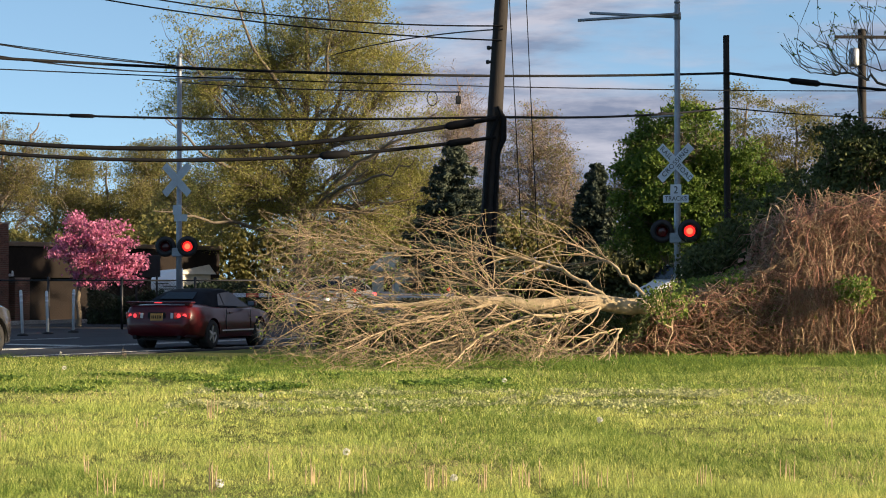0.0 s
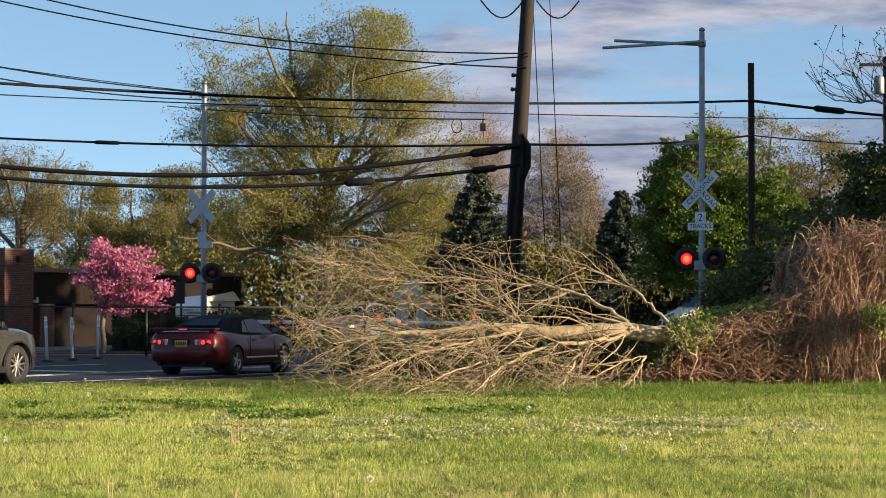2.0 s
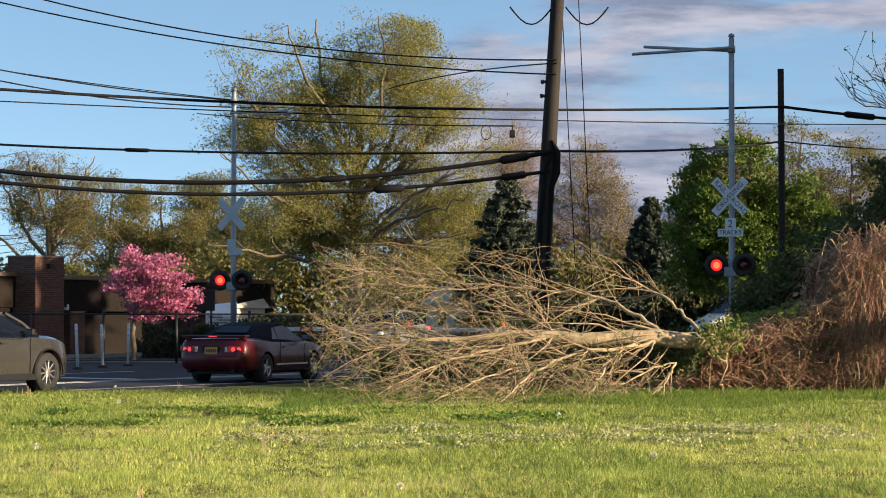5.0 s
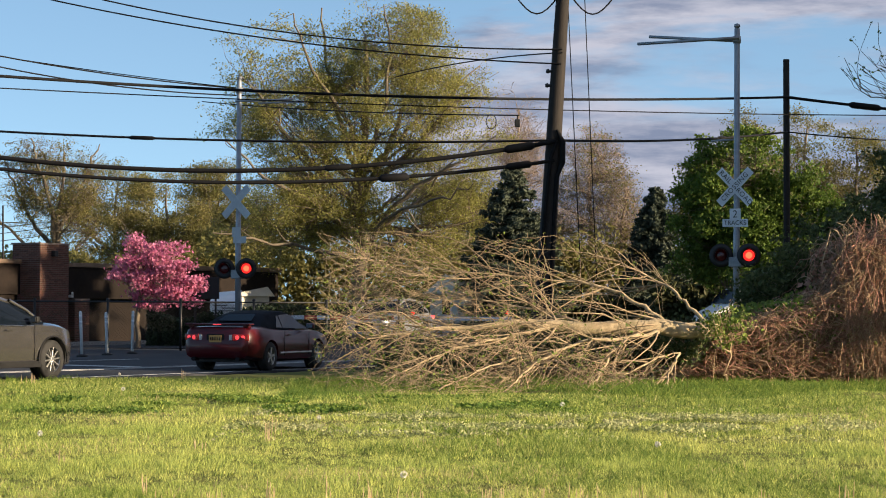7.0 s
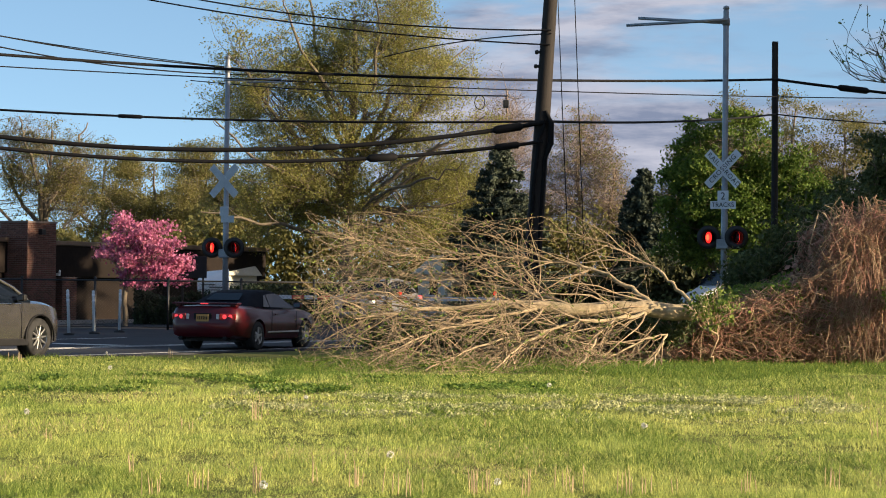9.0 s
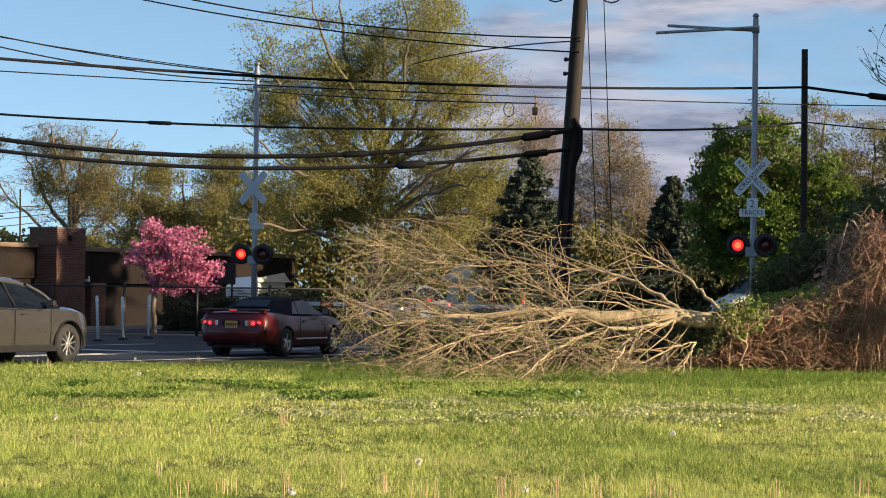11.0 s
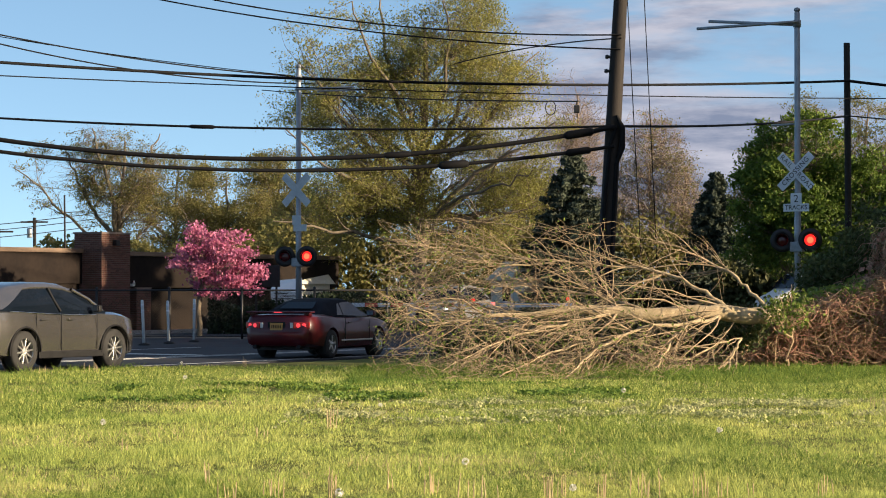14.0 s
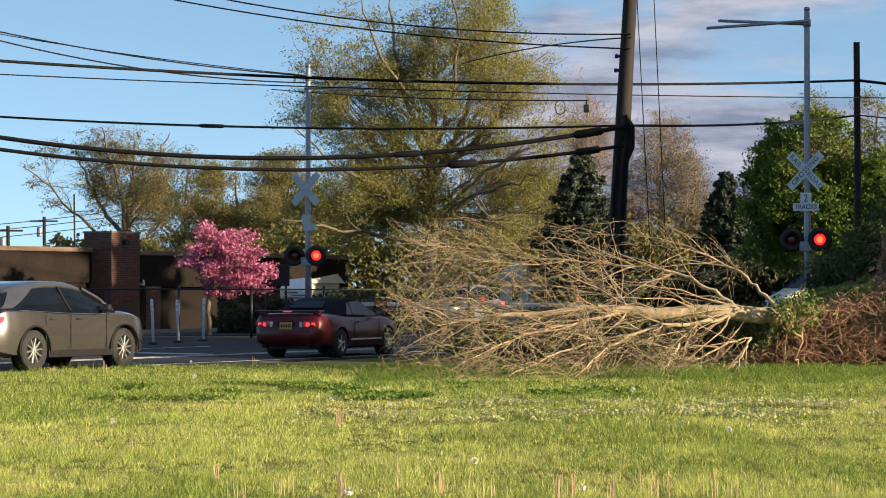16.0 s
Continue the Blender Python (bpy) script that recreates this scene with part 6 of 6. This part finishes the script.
# ---- lawn ----
def blades(name, n, y0, y1, power, h, w, rng, x_lo=None, x_hi=None, lean=0.65, mask=None):
    """Single grass blades as one mesh, denser close by."""
    q = rng.random(n)
    e = 1 - power
    y = (y0 ** e + (y1 ** e - y0 ** e) * q) ** (1 / e)
    lo = x_lo(y) if x_lo else -0.20 * y - 0.3
    hi = x_hi(y) if x_hi else 0.25 * y
    x = lo + (hi - lo) * rng.random(n)
    if mask is not None:
        k = mask(x, y)
        x, y = x[k], y[k]
    m = len(x)
    near = np.maximum(0, 1 - np.abs(y - 32) / 30)
    z = np.array([0.05 * noise.noise((a * 0.35, b * 0.35, 0)) + 0.02 * noise.noise((a * 1.3, b * 1.3, 3)) for a, b in zip(x, y)]) * near - 0.015
    tuft = np.array([noise.noise((a * 0.6, b * 0.6, 8)) + 0.9 * noise.noise((a * 5.0, b * 3.0, 5)) + 0.5 * noise.noise((a * 13, b * 8, 1)) for a, b in zip(x, y)])
    hh = h * (0.5 + rng.random(m)) * np.clip(0.8 + 0.75 * tuft, 0.40, 2.2)
    ww = w * (0.6 + 0.8 * rng.random(m)) * (y / 24)
    a = rng.random(m) * np.pi
    dx, dy = np.cos(a) * ww, np.sin(a) * ww
    lx, ly = rng.normal(size=m) * hh * lean, rng.normal(size=m) * hh * lean
    v = np.stack([np.stack([x - dx, y - dy, z], 1), np.stack([x + dx, y + dy, z], 1), np.stack([x + lx, y + ly, z + hh], 1)], 1).reshape(-1, 3)
    return mesh_of(name, v, np.arange(m * 3).reshape(-1, 3))


def edge_y(x):
    return EDGE.y + (x - EDGE.x) * ROAD_DIR.y / ROAD_DIR.x


def lawn():
    rng = np.random.default_rng(4)
    off_road = lambda x, y: (y < edge_y(x) - 0.05) | (x > 3)
    ob = part("lawn_grass", blades("lawn_grass", 560000, 16.5, 48, 1.35, 0.060, 0.0046, rng, lean=0.42, mask=off_road), M_GRASS)
    tagged(ob, "short yellowish green mown grass blades", "grass", kind="stuff")
    green = lambda x, y: off_road(x, y) & (np.array([noise.noise((a * 0.28, b * 0.16, 20)) + 0.5 * noise.noise((a * 1.1, b * 0.5, 7)) + np.clip((b - 32.0) * 0.14, -0.12, 0.55) for a, b in zip(x, y)]) > 0.05)
    ob = part("green_grass", blades("green_grass", 300000, 17, 47, 0.9, 0.072, 0.0045, rng, mask=green), M_LUSH)
    tagged(ob, "patches of deeper green grass in the lawn", "grass", kind="stuff")
    ob = part("long_grass", blades("long_grass", 120000, 37.5, 47.5, 0.5, 0.115, 0.0045, rng, lambda y: np.maximum(-0.20 * y, -9.0 + 0 * y), lambda y: 0.25 * y, mask=lambda x, y: off_road(x, y) & ((y > 40.5 + 1.8 * np.sin(x * 0.9)) & (x > -1.5) | (y > edge_y(x) - 0.6) & (x < 1) & (np.sin(x * 7) > -0.2))), M_LUSH)
    tagged(ob, "longer lush grass under the fallen tree and along the verge", "grass", kind="stuff")
    dry = lambda x, y: np.array([noise.noise((a * 0.5, b * 0.35, 31)) for a, b in zip(x, y)]) > 0.12
    ob = part("dry_grass", blades("dry_grass", 34000, 17, 46, 1.5, 0.075, 0.004, rng, mask=lambda x, y: off_road(x, y) & dry(x, y)), M_STRAW)
    tagged(ob, "dry straw-coloured blades among the grass", "grass", kind="stuff")
    # pale low weeds in a band before the tree
    n = 24000
    y = rng.normal(30.4, 1.5, n)
    x = rng.uniform(-1.8, 6.4, n)
    k = np.array([noise.noise((a * 0.9, b * 0.7, 2)) + 0.6 * noise.noise((a * 3.1, b * 2.2, 6)) for a, b in zip(x, y)]) > 0.10
    pts = np.stack([x, y, 0.03 + 0.05 * rng.random(n)], 1)[k]
    tagged(part("low_weeds", flakes("weeds", pts, 0.028, rng, 1.3, 0.3), M_WEED), "band of pale broad-leaved weeds in the lawn", "weeds", kind="stuff")
    n = 22000
    y = rng.uniform(33.0, 38.5, n)
    x = rng.uniform(-5.0, 3.0, n)
    k = np.array([noise.noise((a * 0.6, b * 0.5, 12)) for a, b in zip(x, y)]) > 0.12
    pts = np.stack([x, y, 0.02 + 0.06 * rng.random(n)], 1)[k]
    tagged(part("broad_weeds", flakes("weeds", pts, 0.04, rng, 1.4, 0.3), M_LUSH), "dark green broad-leaved weeds in the lawn", "weeds", kind="stuff")

    # leafy weeds along the verge before the crossing
    n = 5200
    x = rng.uniform(-4.6, 0.6, n)
    y = edge_y(x) - 0.15 - 0.9 * rng.random(n)
    tall = np.array([np.clip(0.14 + 0.5 * noise.noise((a * 2.1, b * 1.4, 4)), 0.0, 0.34) for a, b in zip(x, y)])
    keep = (tall > 0.05) & (y < 47)
    pts = np.stack([x, y, 0.01 + tall * rng.random(n)], 1)[keep]
    tagged(part("verge_weeds", flakes("weeds", pts, 0.05, rng, 1.7), M_BUSHLEAF), "leafy green weeds along the edge of the asphalt", "weeds", kind="stuff")


lawn()


def stalks(x, y, n, h, seed, spread):
    rng = np.random.default_rng(seed)
    o = thing("dry_stalk_clump", (x, y, 0), "clump of upright dry straw stalks in the lawn", "dry grass", "dry stalk clumps")
    for i in range(n):
        a, b = rng.normal(size=2) * spread
        hh = h * rng.uniform(0.55, 1.05)
        l1, l2 = rng.normal(size=2) * 0.05 * hh
        part("stalk", tubes("stalk", [([(a, b, -0.02), (a + l1 * 0.4, b + l2 * 0.4, hh * 0.5), (a + l1, b + l2, hh)], [0.0045, 0.004, 0.002])], 4), M_STRAW, o)


for k, (u, v, n, h, sp) in enumerate(((601, 757, 7, 0.30, 0.03), (607, 884, 7, 0.25, 0.02), (376, 858, 4, 0.2, 0.03), (480, 775, 4, 0.16, 0.03), (495, 880, 6, 0.18, 0.06), (420, 890, 5, 0.2, 0.05), (780, 872, 7, 0.2, 0.05), (700, 862, 3, 0.2, 0.03), (850, 885, 6, 0.2, 0.07), (985, 884, 7, 0.2, 0.05), (1085, 885, 5, 0.22, 0.04), (1150, 880, 7, 0.22, 0.06), (1260, 885, 6, 0.22, 0.05), (1320, 880, 4, 0.18, 0.06), (1015, 880, 4, 0.22, 0.03), (1560, 725, 3, 0.22, 0.02), (1700, 785, 4, 0.25, 0.03), (1480, 880, 5, 0.2, 0.06), (1640, 870, 5, 0.2, 0.06), (240, 800, 4, 0.15, 0.05), (880, 745, 3, 0.14, 0.03), (1010, 770, 3, 0.12, 0.04), (95, 660, 7, 0.17, 0.12), (185, 656, 6, 0.2, 0.1), (450, 650, 5, 0.22, 0.03))):
    d = 6720 / (v - 508)
    stalks((u - 784) * d / 4200, d, n, h, 100 + k, sp)


def puff(u, v, r, k):
    d = 6720 / (v + 14 - 508)
    o = thing("dandelion_clock", ((u - 784) * d / 4200, d, 0), "white dandelion seed head on a thin stem", "dandelion", "dandelion clocks")
    rng = np.random.default_rng(k)
    pts = rng.normal(size=(90, 3))
    pts = pts / np.linalg.norm(pts, axis=1)[:, None] * r + np.array((0, 0, 14 * d / 4200))
    part("seed_head", flakes("seeds", pts, r * 0.5, rng, 1.0), M_PUFF, o)
    part("stem", tubes("stem", [([(0, 0, -0.02), (0.005, 0, 7 * d / 4200), (0, 0, 14 * d / 4200)], [0.003] * 3)], 4), M_LUSH, o)


for k, (u, v, r) in enumerate(((345, 666, 0.03), (617, 870, 0.03), (840, 815, 0.028), (1030, 862, 0.025), (338, 640, 0.022), (690, 715, 0.025), (1120, 690, 0.03), (1290, 760, 0.03), (200, 745, 0.03))):
    puff(u, v, r, k)

# ---- what moves: the flashers turn over in turn ----
def motions():
    period, on, off = 1.445, 0.30, 0.95
    for drum, side in FLASHERS:
        base = pose(0, -0.055, 0)
        changes = []
        for k in range(-1, 12):
            changes += [(on + k * period, 1 if side < 0 else 0), (off + k * period, 0 if side < 0 else 1)]
        angle = 0.0
        first = [lit for t, lit in changes if t <= 0][-1]
        angle = 0.0 if first else 180.0
        rows = [(0.0, base @ pose(0, 0, 0, 0, 0, angle))]
        for t, lit in changes:
            if 0.05 < t < 15.9:
                for i in range(4):
                    rows.append((t + (i - 1.5) / 30, base @ pose(0, 0, 0, 0, 0, angle + 60 * i)))
                angle += 180
        rows.append((16.0, base @ pose(0, 0, 0, 0, 0, angle)))
        walk(drum, rows)


motions()
